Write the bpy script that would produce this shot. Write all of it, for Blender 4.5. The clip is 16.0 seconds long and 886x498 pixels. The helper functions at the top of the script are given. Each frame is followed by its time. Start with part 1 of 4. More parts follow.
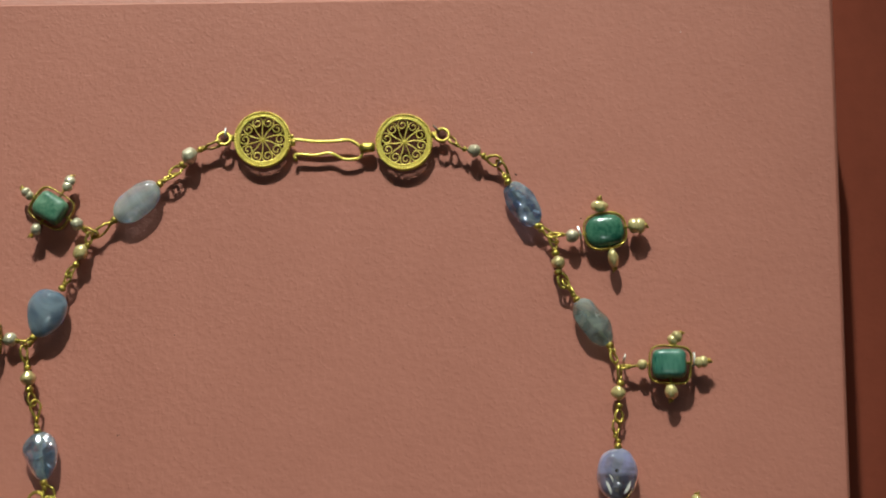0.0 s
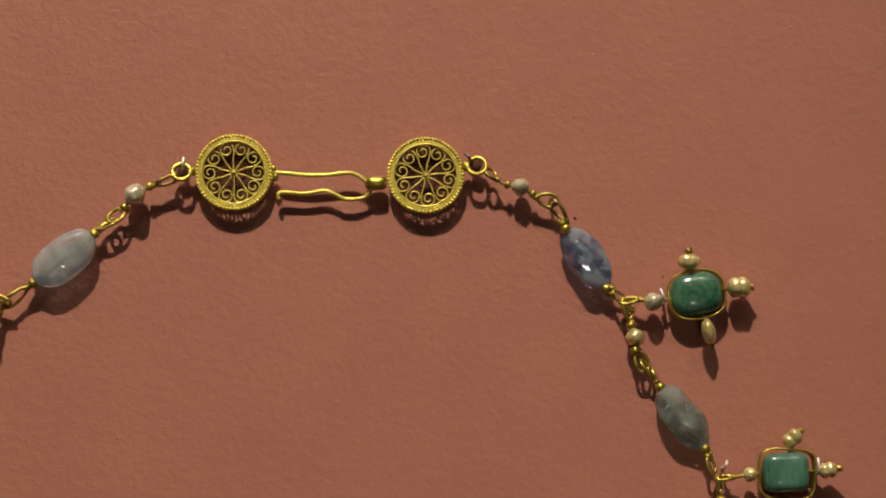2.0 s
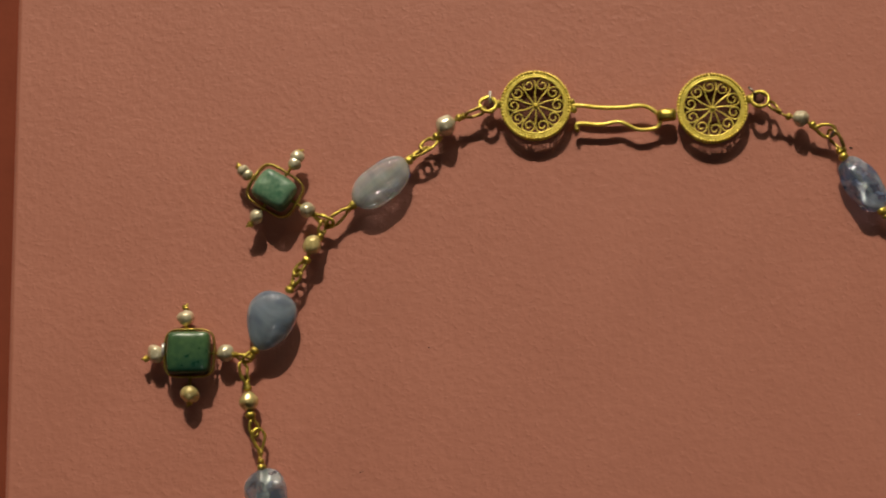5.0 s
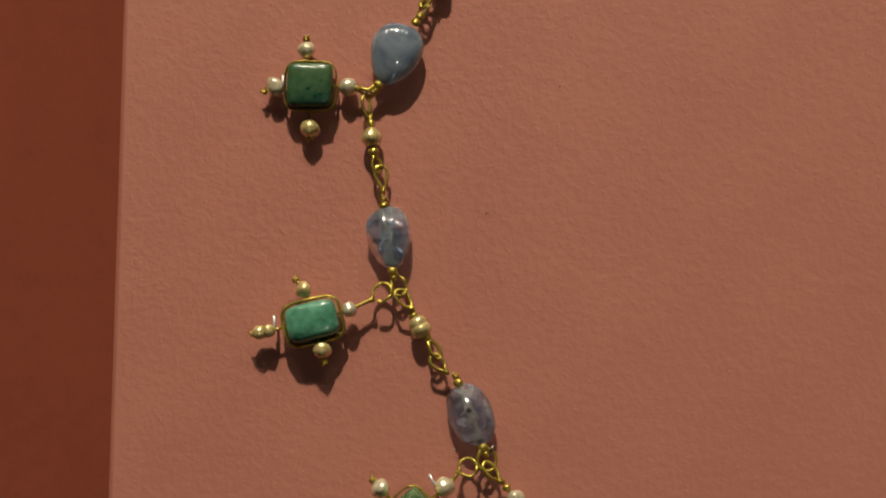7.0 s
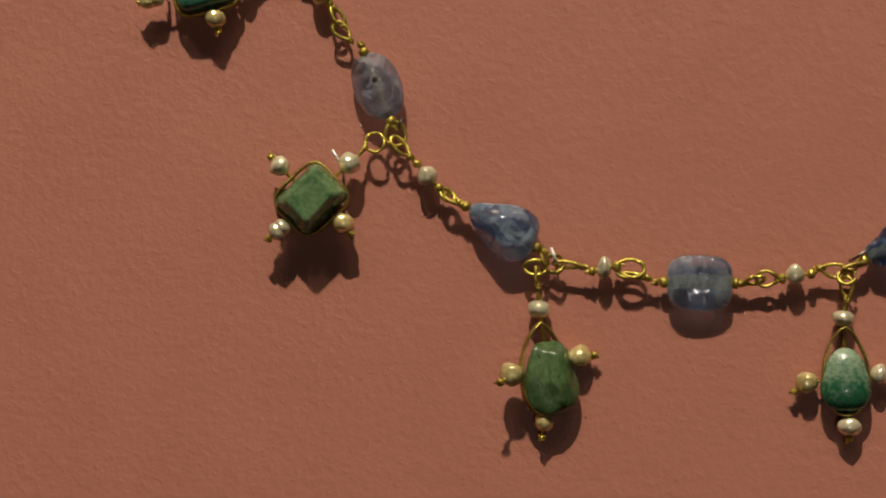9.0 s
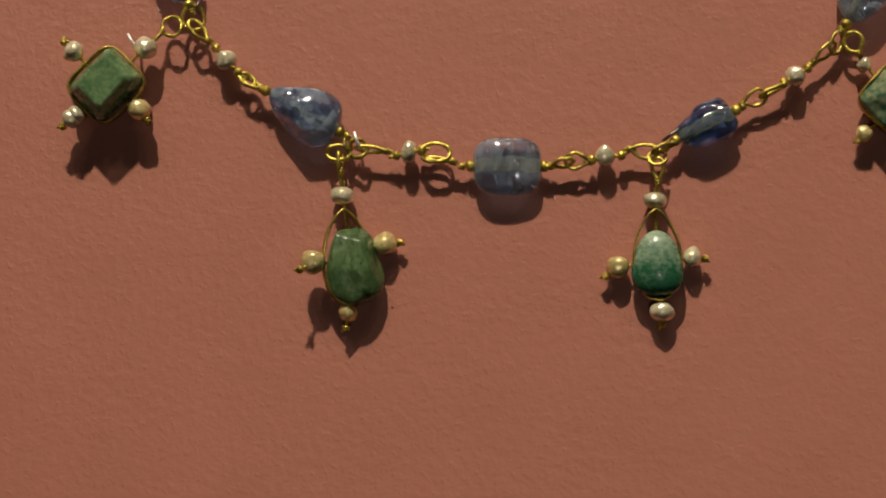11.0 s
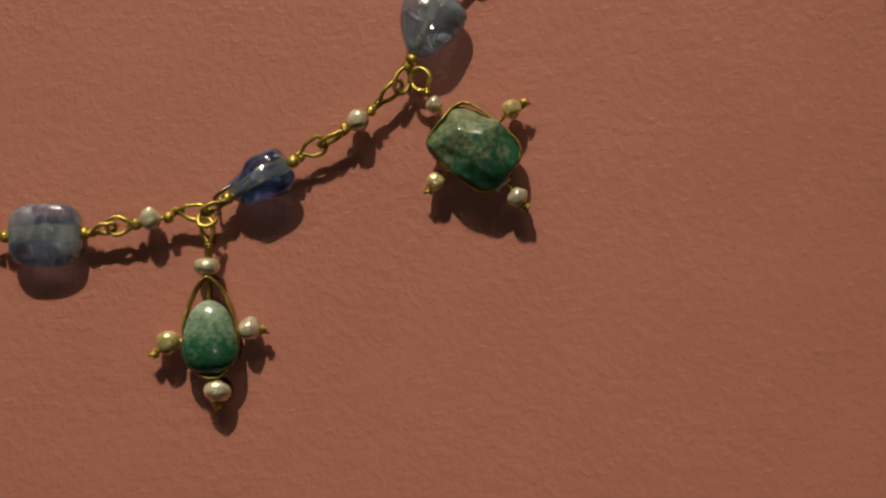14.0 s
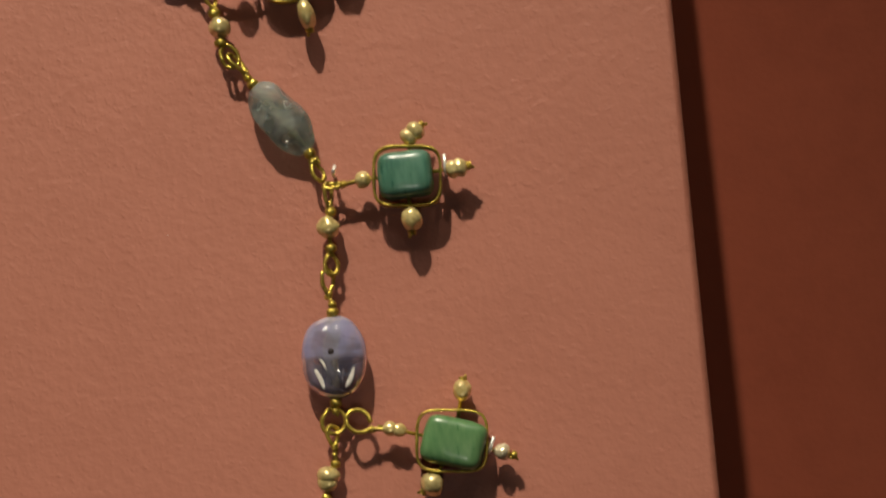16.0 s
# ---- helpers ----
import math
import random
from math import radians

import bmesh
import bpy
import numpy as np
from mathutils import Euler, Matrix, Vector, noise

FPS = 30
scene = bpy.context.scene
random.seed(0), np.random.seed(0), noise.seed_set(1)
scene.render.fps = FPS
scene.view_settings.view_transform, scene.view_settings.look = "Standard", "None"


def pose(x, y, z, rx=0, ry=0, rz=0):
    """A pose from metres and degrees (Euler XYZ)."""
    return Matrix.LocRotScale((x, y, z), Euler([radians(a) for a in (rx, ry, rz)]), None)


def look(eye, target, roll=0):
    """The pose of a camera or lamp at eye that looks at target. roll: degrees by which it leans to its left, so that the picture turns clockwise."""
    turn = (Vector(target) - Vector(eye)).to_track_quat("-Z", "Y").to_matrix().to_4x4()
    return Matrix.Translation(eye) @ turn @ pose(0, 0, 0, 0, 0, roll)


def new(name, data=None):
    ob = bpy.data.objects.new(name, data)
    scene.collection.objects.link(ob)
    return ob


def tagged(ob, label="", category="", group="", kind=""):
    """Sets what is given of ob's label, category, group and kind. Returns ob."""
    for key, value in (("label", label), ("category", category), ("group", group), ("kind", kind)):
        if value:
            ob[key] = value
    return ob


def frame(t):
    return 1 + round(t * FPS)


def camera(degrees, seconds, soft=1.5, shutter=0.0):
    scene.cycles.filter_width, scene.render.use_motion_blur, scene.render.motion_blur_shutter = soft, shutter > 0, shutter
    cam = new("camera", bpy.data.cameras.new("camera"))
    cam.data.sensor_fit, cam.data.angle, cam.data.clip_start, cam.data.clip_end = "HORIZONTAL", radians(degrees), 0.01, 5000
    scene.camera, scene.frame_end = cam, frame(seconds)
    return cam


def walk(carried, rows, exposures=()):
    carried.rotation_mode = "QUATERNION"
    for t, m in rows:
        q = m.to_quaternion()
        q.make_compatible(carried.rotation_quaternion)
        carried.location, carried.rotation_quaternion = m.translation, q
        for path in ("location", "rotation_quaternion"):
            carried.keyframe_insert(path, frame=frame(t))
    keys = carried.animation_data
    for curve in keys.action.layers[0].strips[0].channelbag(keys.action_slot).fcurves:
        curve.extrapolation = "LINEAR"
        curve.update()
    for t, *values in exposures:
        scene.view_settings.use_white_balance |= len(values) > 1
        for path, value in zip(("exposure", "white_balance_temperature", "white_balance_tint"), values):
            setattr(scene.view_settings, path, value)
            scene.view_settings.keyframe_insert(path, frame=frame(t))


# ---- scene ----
cam = camera(26.0, 16.0, soft=2.0, shutter=0.25)
walk(cam, [
    (0.0, pose(0.04773, -0.09226, 0.46410, 8.057, 2.607, -0.374)),
    (0.5, pose(0.03360, -0.08054, 0.41316, 8.359, 1.538, -0.594)),
    (1.0, pose(0.02928, -0.07788, 0.40035, 8.450, 0.976, -0.674)),
    (1.5, pose(0.01703, -0.05601, 0.34999, 6.985, -0.398, -1.138)),
    (2.0, pose(0.01541, -0.05328, 0.34891, 6.542, -0.737, -1.152)),
    (2.5, pose(0.02232, -0.06064, 0.37915, 7.129, 0.069, -1.101)),
    (3.0, pose(0.02049, -0.06165, 0.38045, 7.053, 0.183, -1.106)),
    (3.5, pose(0.02056, -0.06091, 0.38408, 6.866, 1.415, -0.919)),
    (3.7, pose(0.01845, -0.06692, 0.38258, 7.651, 1.897, -0.773)),
    (5.8, pose(-0.03083, -0.08659, 0.37132, 8.830, 4.022, 0.176)),
    (6.0, pose(-0.02643, -0.08734, 0.36934, 7.952, 4.722, 0.426)),
    (6.5, pose(-0.04167, -0.09782, 0.36617, 5.897, 2.658, 0.719)),
    (7.0, pose(-0.04041, -0.10721, 0.35937, 4.713, 3.108, 1.002)),
    (7.5, pose(-0.04503, -0.12010, 0.35729, 4.097, 2.486, 0.993)),
    (8.0, pose(-0.04024, -0.13722, 0.34604, 2.686, 2.888, 0.694)),
    (8.2, pose(-0.03668, -0.14209, 0.34271, 2.941, 3.255, 0.550)),
    (10.3, pose(-0.00472, -0.16608, 0.30814, 3.018, 3.384, 0.187)),
    (10.5, pose(-0.00134, -0.16953, 0.30986, 3.211, 3.143, 0.035)),
    (11.0, pose(0.00380, -0.17614, 0.31328, 3.765, 2.659, -0.313)),
    (11.5, pose(0.01199, -0.17437, 0.28408, 3.736, 2.459, -0.653)),
    (12.0, pose(0.02087, -0.17593, 0.27025, 3.674, 2.698, -0.868)),
    (12.5, pose(0.03049, -0.17368, 0.27226, 2.920, 2.546, -1.217)),
    (13.0, pose(0.03619, -0.17252, 0.27675, 2.778, 2.906, -1.561)),
    (13.5, pose(0.05076, -0.17307, 0.27747, 3.780, 3.893, -1.907)),
    (14.0, pose(0.08396, -0.16945, 0.27475, 4.422, 5.574, -2.454)),
    (14.5, pose(0.08701, -0.14208, 0.27858, 1.933, 3.231, -3.295)),
    (15.0, pose(0.09029, -0.11414, 0.28153, 1.778, 2.874, -3.589)),
    (15.5, pose(0.09814, -0.10042, 0.28260, 3.084, 2.368, -4.419)),
    (16.0, pose(0.08899, -0.09245, 0.28799, 5.070, 1.073, -4.882)),
], exposures=[
    (0.0, 0.34, 5060, -3), (0.5, 0.05, 5240, -3), (1.1, 0.01, 5220, -3), (1.2, -0.06, 6190, 10), (3.7, -0.06, 6190, 10), (5.8, -0.01, 6190, 10), (8.0, 0.05, 6190, 10),
    (12.5, 0.05, 6190, 10), (13.5, -0.01, 6190, 10), (14.5, -0.02, 6190, 10), (15.0, -0.02, 6190, 10), (15.4, 0.18, 6190, 10), (16.0, 0.21, 6190, 10),
])

# ---------------------------------------------------------------- light
world = bpy.data.worlds.new("gallery_dark")
scene.world = world
world.use_nodes = True
world.node_tree.nodes["Background"].inputs[0].default_value = (0.30, 0.20, 0.15, 1)
world.node_tree.nodes["Background"].inputs[1].default_value = 0.04


def spot(name, eye, target, watts, radius, cone, colour):
    data = bpy.data.lights.new(name, "SPOT")
    data.energy, data.shadow_soft_size, data.color = watts, radius, colour
    data.spot_size, data.spot_blend = radians(cone), 0.6
    ob = new(name, data)
    ob.matrix_world = look(eye, target)
    return ob


WARM = (1.0, 0.86, 0.66)
# a row of track spotlights high over the top of the case; the middle one is the strongest
for x, watts, size in ((-1.30, 15.0, 0.060), (-0.72, 18.0, 0.060), (-0.24, 298.0, 0.034), (0.50, 17.0, 0.060), (1.15, 13.0, 0.060)):
    spot("track_spotlight", (x, 2.24, 1.58), (-0.25, -0.08, 0), watts, size, 21, WARM)
room = bpy.data.lights.new("gallery_ceiling_lamp", "AREA")
room.shape = "DISK"
room.energy, room.size, room.color = 0.7, 0.07, (1.0, 0.88, 0.74)
new("gallery_ceiling_lamp", room).matrix_world = look((0.10, -0.42, 1.30), (0, -0.06, 0))

# ---------------------------------------------------------------- materials


def nodes_of(name):
    m = bpy.data.materials.new(name)
    m.use_nodes = True
    return m, m.node_tree.nodes, m.node_tree.links, m.node_tree.nodes["Principled BSDF"]


def surface(name, dark, light, scale, rough, metal=0.0, bump=0.0, bump_scale=None, coat=0.0, trans=0.0, ior=1.5,
            sss=0.0, mottle=0.5, rough_var=0.08, vary=0.0, contrast=0.22, aniso=(1, 1, 1), fade=None, grit=0.0):
    """A painted, stony or metal surface: two tones at two scales, uneven gloss and a fine relief."""
    m, nodes, links, shader = nodes_of(name)
    co = nodes.new("ShaderNodeTexCoord")
    stretch = nodes.new("ShaderNodeMapping")
    stretch.inputs["Scale"].default_value = aniso
    links.new(co.outputs["Object"], stretch.inputs[0])
    info = nodes.new("ShaderNodeObjectInfo")
    shift = nodes.new("ShaderNodeVectorMath")
    shift.operation = "ADD"
    links.new(stretch.outputs[0], shift.inputs[0])
    links.new(info.outputs["Random"], shift.inputs[1])
    big = nodes.new("ShaderNodeTexNoise")
    big.inputs["Scale"].default_value, big.inputs["Detail"].default_value = scale, 5
    fine = nodes.new("ShaderNodeTexNoise")
    fine.inputs["Scale"].default_value, fine.inputs["Detail"].default_value = scale * 6.3, 3
    for n in (big, fine):
        links.new(shift.outputs[0], n.inputs["Vector"])
    mix = nodes.new("ShaderNodeMix")
    mix.inputs["Factor"].default_value = 1 - mottle
    links.new(fine.outputs[0], mix.inputs["A"])
    links.new(big.outputs[0], mix.inputs["B"])
    ramp = nodes.new("ShaderNodeValToRGB")
    ramp.color_ramp.elements[0].position, ramp.color_ramp.elements[1].position = 0.5 - contrast, 0.5 + contrast
    ramp.color_ramp.elements[0].color, ramp.color_ramp.elements[1].color = (*dark, 1), (*light, 1)
    factor = mix.outputs[0]
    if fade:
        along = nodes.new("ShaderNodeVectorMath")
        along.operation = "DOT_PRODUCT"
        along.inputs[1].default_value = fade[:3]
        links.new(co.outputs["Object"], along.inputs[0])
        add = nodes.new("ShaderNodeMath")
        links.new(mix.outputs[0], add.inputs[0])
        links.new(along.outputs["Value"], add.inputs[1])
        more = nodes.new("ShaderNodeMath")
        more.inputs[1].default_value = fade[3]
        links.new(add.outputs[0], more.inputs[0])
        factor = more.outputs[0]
    links.new(factor, ramp.inputs[0])
    colour = ramp.outputs[0]
    if vary:
        hsv = nodes.new("ShaderNodeHueSaturation")
        spread = nodes.new("ShaderNodeMapRange")
        spread.inputs["To Min"].default_value, spread.inputs["To Max"].default_value = 1 - vary, 1 + vary
        links.new(info.outputs["Random"], spread.inputs["Value"])
        links.new(spread.outputs[0], hsv.inputs["Value"])
        links.new(colour, hsv.inputs["Color"])
        colour = hsv.outputs[0]
    links.new(colour, shader.inputs["Base Color"])
    gloss = nodes.new("ShaderNodeMapRange")
    gloss.inputs["To Min"].default_value, gloss.inputs["To Max"].default_value = rough - rough_var, rough + rough_var
    links.new(fine.outputs[0], gloss.inputs["Value"])
    links.new(gloss.outputs[0], shader.inputs["Roughness"])
    shader.inputs["Metallic"].default_value = metal
    shader.inputs["Coat Weight"].default_value = coat
    shader.inputs["Coat Roughness"].default_value = 0.11
    shader.inputs["Transmission Weight"].default_value = trans
    shader.inputs["IOR"].default_value = ior
    shader.inputs["Subsurface Weight"].default_value = sss
    shader.inputs["Subsurface Radius"].default_value = (0.002, 0.0015, 0.001)
    if bump:
        rough_noise = nodes.new("ShaderNodeTexNoise")
        rough_noise.inputs["Scale"].default_value, rough_noise.inputs["Detail"].default_value = bump_scale or scale * 4, 4
        links.new(shift.outputs[0], rough_noise.inputs["Vector"])
        b = nodes.new("ShaderNodeBump")
        b.inputs["Strength"].default_value, b.inputs["Distance"].default_value = 1.0, bump
        height = rough_noise.outputs[0]
        if grit:
            grain = nodes.new("ShaderNodeTexNoise")
            grain.inputs["Scale"].default_value, grain.inputs["Detail"].default_value = (bump_scale or scale * 4) * 1.5, 2
            links.new(shift.outputs[0], grain.inputs["Vector"])
            peak = nodes.new("ShaderNodeMapRange")
            peak.inputs["From Min"].default_value, peak.inputs["From Max"].default_value, peak.inputs["To Max"].default_value = 0.56, 0.72, grit
            links.new(grain.outputs[0], peak.inputs["Value"])
            total = nodes.new("ShaderNodeMath")
            links.new(height, total.inputs[0])
            links.new(peak.outputs[0], total.inputs[1])
            height = total.outputs[0]
        links.new(height, b.inputs["Height"])
        links.new(b.outputs[0], shader.inputs["Normal"])
    return m


BOARD_PAINT = surface("terracotta_paint", (0.425, 0.163, 0.108), (0.475, 0.187, 0.126), 60, 0.53, bump=0.00016, bump_scale=720, grit=0.20,
                      mottle=0.45)
DECK_CLOTH = surface("dark_russet_paint", (0.236, 0.057, 0.029), (0.280, 0.070, 0.036), 40, 0.85, ior=1.25, bump=0.00005, bump_scale=900)
ROOM_PAINT = surface("dim_gallery_paint", (0.10, 0.075, 0.06), (0.14, 0.10, 0.08), 3, 0.85)
GOLD = surface("worn_gold", (0.24, 0.165, 0.025), (0.84, 0.69, 0.13), 620, 0.36, metal=0.85, bump=0.00010, bump_scale=2200, vary=0.16, contrast=0.17)
GOLD_BRIGHT = surface("bright_gold", (0.70, 0.52, 0.06), (1.0, 0.86, 0.20), 700, 0.36, metal=0.48, bump=0.00009, bump_scale=2400, contrast=0.17)
# for dark wire, and for frames whose shade is put into the colour
GOLD_DARK = surface("tarnished_and_shaded_gold", (0.15, 0.10, 0.025), (0.66, 0.52, 0.11), 420, 0.40, metal=0.9, bump=0.00009, bump_scale=2600)
# dark pin heads, and the plate that imitates shade inside the discs
PIN_SHADE_BROWN = surface("pin_and_shade_brown", (0.075, 0.024, 0.013), (0.14, 0.048, 0.026), 500, 0.92, bump=0.0001, bump_scale=1500)
SILVER = surface("steel_pin", (0.82, 0.81, 0.78), (0.93, 0.92, 0.89), 500, 0.34, metal=0.55)
PIN_DARK = surface("tarnished_steel_pin", (0.16, 0.14, 0.13), (0.34, 0.31, 0.28), 500, 0.30, metal=1.0)
PEARL_WHITE = surface("white_pearl", (0.44, 0.37, 0.20), (0.96, 0.89, 0.64), 300, 0.22, metal=0.42, bump=0.00016, bump_scale=620,
                      coat=1.0, vary=0.12)
PEARL_PEACH = surface("peach_pearl", (0.46, 0.34, 0.10), (0.98, 0.84, 0.40), 280, 0.22, metal=0.42, bump=0.00016, bump_scale=620,
                      coat=1.0, vary=0.14)
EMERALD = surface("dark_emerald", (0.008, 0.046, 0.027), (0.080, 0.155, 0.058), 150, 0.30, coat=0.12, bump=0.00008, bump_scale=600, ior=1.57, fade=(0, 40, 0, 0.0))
EMERALD_L = surface("light_emerald", (0.050, 0.150, 0.082), (0.175, 0.290, 0.175), 190, 0.36, coat=0.05, bump=0.00012, bump_scale=600, ior=1.57, contrast=0.15)
EMERALD_R = surface("streaked_emerald", (0.040, 0.145, 0.052), (0.165, 0.300, 0.125), 150, 0.30, coat=0.2, bump=0.00006, bump_scale=700, ior=1.57, contrast=0.24, aniso=(1.5, 0.45, 1))
EMERALD_M = surface("mottled_emerald", (0.006, 0.060, 0.034), (0.13, 0.37, 0.23), 150, 0.20, coat=0.5, bump=0.00010, bump_scale=600, ior=1.57,
                    contrast=0.13, mottle=0.2)
EMERALD_T = surface("blue_green_emerald", (0.036, 0.125, 0.082), (0.105, 0.235, 0.165), 150, 0.30, coat=0.12, ior=1.57, contrast=0.12, sss=0.3, aniso=(1.5, 0.4, 1))
EMERALD_O = surface("oval_emerald", (0.024, 0.090, 0.055), (0.105, 0.225, 0.135), 190, 0.22, coat=0.5, ior=1.57, contrast=0.15)
EMERALD_S = surface("sage_green_emerald", (0.024, 0.092, 0.036), (0.180, 0.275, 0.120), 190, 0.27, coat=0.3, bump=0.00010, bump_scale=600, ior=1.57, contrast=0.16)
EMERALD_PALE = surface("veined_green_beryl", (0.022, 0.110, 0.052), (0.36, 0.45, 0.31), 210, 0.28, coat=0.3, bump=0.00016, bump_scale=520,
                       ior=1.57, mottle=0.35, contrast=0.17, fade=(-8, 42, 0, -0.07))
EMERALD_OLIVE = surface("olive_green_beryl", (0.024, 0.062, 0.020), (0.105, 0.165, 0.060), 210, 0.30, coat=0.35, bump=0.00034, bump_scale=420, contrast=0.13, aniso=(1.3, 0.7, 1),
                        ior=1.57)
EMERALD_CRUST = surface("crusted_emerald", (0.022, 0.098, 0.050), (0.25, 0.255, 0.135), 190, 0.34, coat=0.25, bump=0.0002, bump_scale=620,
                        ior=1.57, contrast=0.10, mottle=0.5, fade=(-6, 14, 0, -0.05))


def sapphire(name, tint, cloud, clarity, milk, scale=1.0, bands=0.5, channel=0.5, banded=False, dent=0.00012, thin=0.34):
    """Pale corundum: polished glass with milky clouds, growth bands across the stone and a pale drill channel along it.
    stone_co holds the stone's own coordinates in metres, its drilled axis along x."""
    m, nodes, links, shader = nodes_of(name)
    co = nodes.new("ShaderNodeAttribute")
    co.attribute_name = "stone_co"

    def noise_of(size, detail, stretch=(1, 1, 1), distortion=0.0):
        place = nodes.new("ShaderNodeMapping")
        place.inputs["Scale"].default_value = stretch
        links.new(co.outputs["Vector"], place.inputs[0])
        n = nodes.new("ShaderNodeTexNoise")
        n.inputs["Scale"].default_value, n.inputs["Detail"].default_value, n.inputs["Distortion"].default_value = size, detail, distortion
        links.new(place.outputs[0], n.inputs["Vector"])
        return n.outputs[0]

    def math_of(operation, a, b=0.5, clamp=False):
        n = nodes.new("ShaderNodeMath")
        n.operation, n.use_clamp = operation, clamp
        for k, v in enumerate((a, b)):
            if isinstance(v, (int, float)):
                n.inputs[k].default_value = v
            else:
                links.new(v, n.inputs[k])
        return n.outputs[0]

    def span(value, low, high, to_low=0.0, to_high=1.0):
        n = nodes.new("ShaderNodeMapRange")
        n.interpolation_type = "SMOOTHSTEP"
        for key, v in (("From Min", low), ("From Max", high), ("To Min", to_low), ("To Max", to_high)):
            n.inputs[key].default_value = v
        links.new(value, n.inputs["Value"])
        return n.outputs[0]

    clouds = span(noise_of(210 * scale, 3, distortion=0.6), 0.36, 0.64)
    growth = span(noise_of(260 * scale, 2, (1.5, 0.4, 0.4), 0.9), 0.38, 0.62)
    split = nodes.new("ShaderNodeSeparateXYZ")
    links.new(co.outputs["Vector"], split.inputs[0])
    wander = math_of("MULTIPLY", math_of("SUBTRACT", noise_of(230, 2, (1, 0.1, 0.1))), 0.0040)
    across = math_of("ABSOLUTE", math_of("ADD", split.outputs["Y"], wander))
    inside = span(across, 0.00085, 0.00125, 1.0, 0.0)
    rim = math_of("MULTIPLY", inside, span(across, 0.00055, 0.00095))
    white = math_of("ADD", math_of("MULTIPLY", clouds, 1 - bands), math_of("MULTIPLY", growth, bands))
    if banded:
        white = math_of("ADD", math_of("MULTIPLY", white, 0.7), span(split.outputs["X"], -0.0006, 0.0004, 0.0, 0.45), True)
    colour = nodes.new("ShaderNodeMix")
    colour.data_type = "RGBA"
    colour.inputs["A"].default_value, colour.inputs["B"].default_value = (*tint, 1), (*cloud, 1)
    links.new(white, colour.inputs["Factor"])
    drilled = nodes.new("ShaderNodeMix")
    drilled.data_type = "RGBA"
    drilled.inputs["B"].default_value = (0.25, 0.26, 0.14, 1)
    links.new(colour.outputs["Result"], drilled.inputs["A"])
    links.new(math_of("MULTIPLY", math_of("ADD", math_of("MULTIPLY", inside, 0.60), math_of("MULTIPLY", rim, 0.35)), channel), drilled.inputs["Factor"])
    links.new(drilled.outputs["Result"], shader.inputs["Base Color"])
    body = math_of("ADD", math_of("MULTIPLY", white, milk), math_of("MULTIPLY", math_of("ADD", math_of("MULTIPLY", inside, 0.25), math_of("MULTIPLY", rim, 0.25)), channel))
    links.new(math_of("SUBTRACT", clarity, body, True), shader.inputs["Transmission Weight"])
    shader.inputs["Roughness"].default_value = 0.04
    shader.inputs["IOR"].default_value = 1.6
    shader.inputs["Coat Weight"].default_value = 1.0
    shader.inputs["Coat Roughness"].default_value = 0.06
    shader.inputs["Coat IOR"].default_value = 1.75
    shader.inputs["Subsurface Weight"].default_value = 0.5
    shader.inputs["Subsurface Radius"].default_value = (0.8, 1.0, 1.3)
    shader.inputs["Subsurface Scale"].default_value = 0.0028
    b = nodes.new("ShaderNodeBump")
    b.inputs["Strength"].default_value, b.inputs["Distance"].default_value = 1.0, dent
    links.new(noise_of(330, 2), b.inputs["Height"])
    links.new(b.outputs[0], shader.inputs["Normal"])
    # some light goes straight through the clear parts and reaches what is inside
    pure = nodes.new("ShaderNodeBsdfTransparent")
    pure.inputs["Color"].default_value = (*[0.12 + 0.88 * c for c in tint], 1)
    both = nodes.new("ShaderNodeMixShader")
    links.new(math_of("MULTIPLY", math_of("SUBTRACT", 1.0, math_of("MULTIPLY", white, 0.4)), thin), both.inputs[0])
    links.new(shader.outputs[0], both.inputs[1])
    links.new(pure.outputs[0], both.inputs[2])
    links.new(both.outputs[0], nodes["Material Output"].inputs["Surface"])
    return m


SAPPHIRE_PALE = sapphire("pale_sapphire", (0.76, 0.83, 0.90), (0.88, 0.90, 0.88), 0.68, 0.12, scale=0.7, channel=0.4)
SAPPHIRE_CLEAR = sapphire("clear_blue_sapphire", (0.48, 0.60, 0.80), (0.60, 0.68, 0.76), 0.92, 0.26, channel=0.6)
SAPPHIRE_SQUARE = sapphire("clear_square_sapphire", (0.45, 0.55, 0.78), (0.56, 0.63, 0.74), 0.96, 0.28, 1.3, bands=0.6, channel=0.8, thin=0.13)
SAPPHIRE_BLUE = sapphire("milky_blue_sapphire", (0.31, 0.39, 0.50), (0.46, 0.54, 0.60), 0.58, 0.22, 0.6, bands=0.2, channel=0.0, thin=0.08)
SAPPHIRE_DEEP = sapphire("deep_blue_sapphire", (0.13, 0.24, 0.60), (0.24, 0.34, 0.60), 0.97, 0.14, bands=0.2, channel=1.0, thin=0.13)
SAPPHIRE_LILAC = sapphire("lilac_sapphire", (0.60, 0.59, 0.72), (0.70, 0.70, 0.78), 0.92, 0.26, bands=0.2, channel=0.3)
SAPPHIRE_BAND = sapphire("banded_lilac_sapphire", (0.46, 0.44, 0.52), (0.42, 0.42, 0.64), 0.9, 0.62, bands=0.3, channel=0.35, banded=True, thin=0.24)
SAPPHIRE_GREY = sapphire("grey_green_sapphire", (0.52, 0.58, 0.54), (0.68, 0.72, 0.67), 0.74, 0.12, 0.8, bands=0.0, channel=0.1)
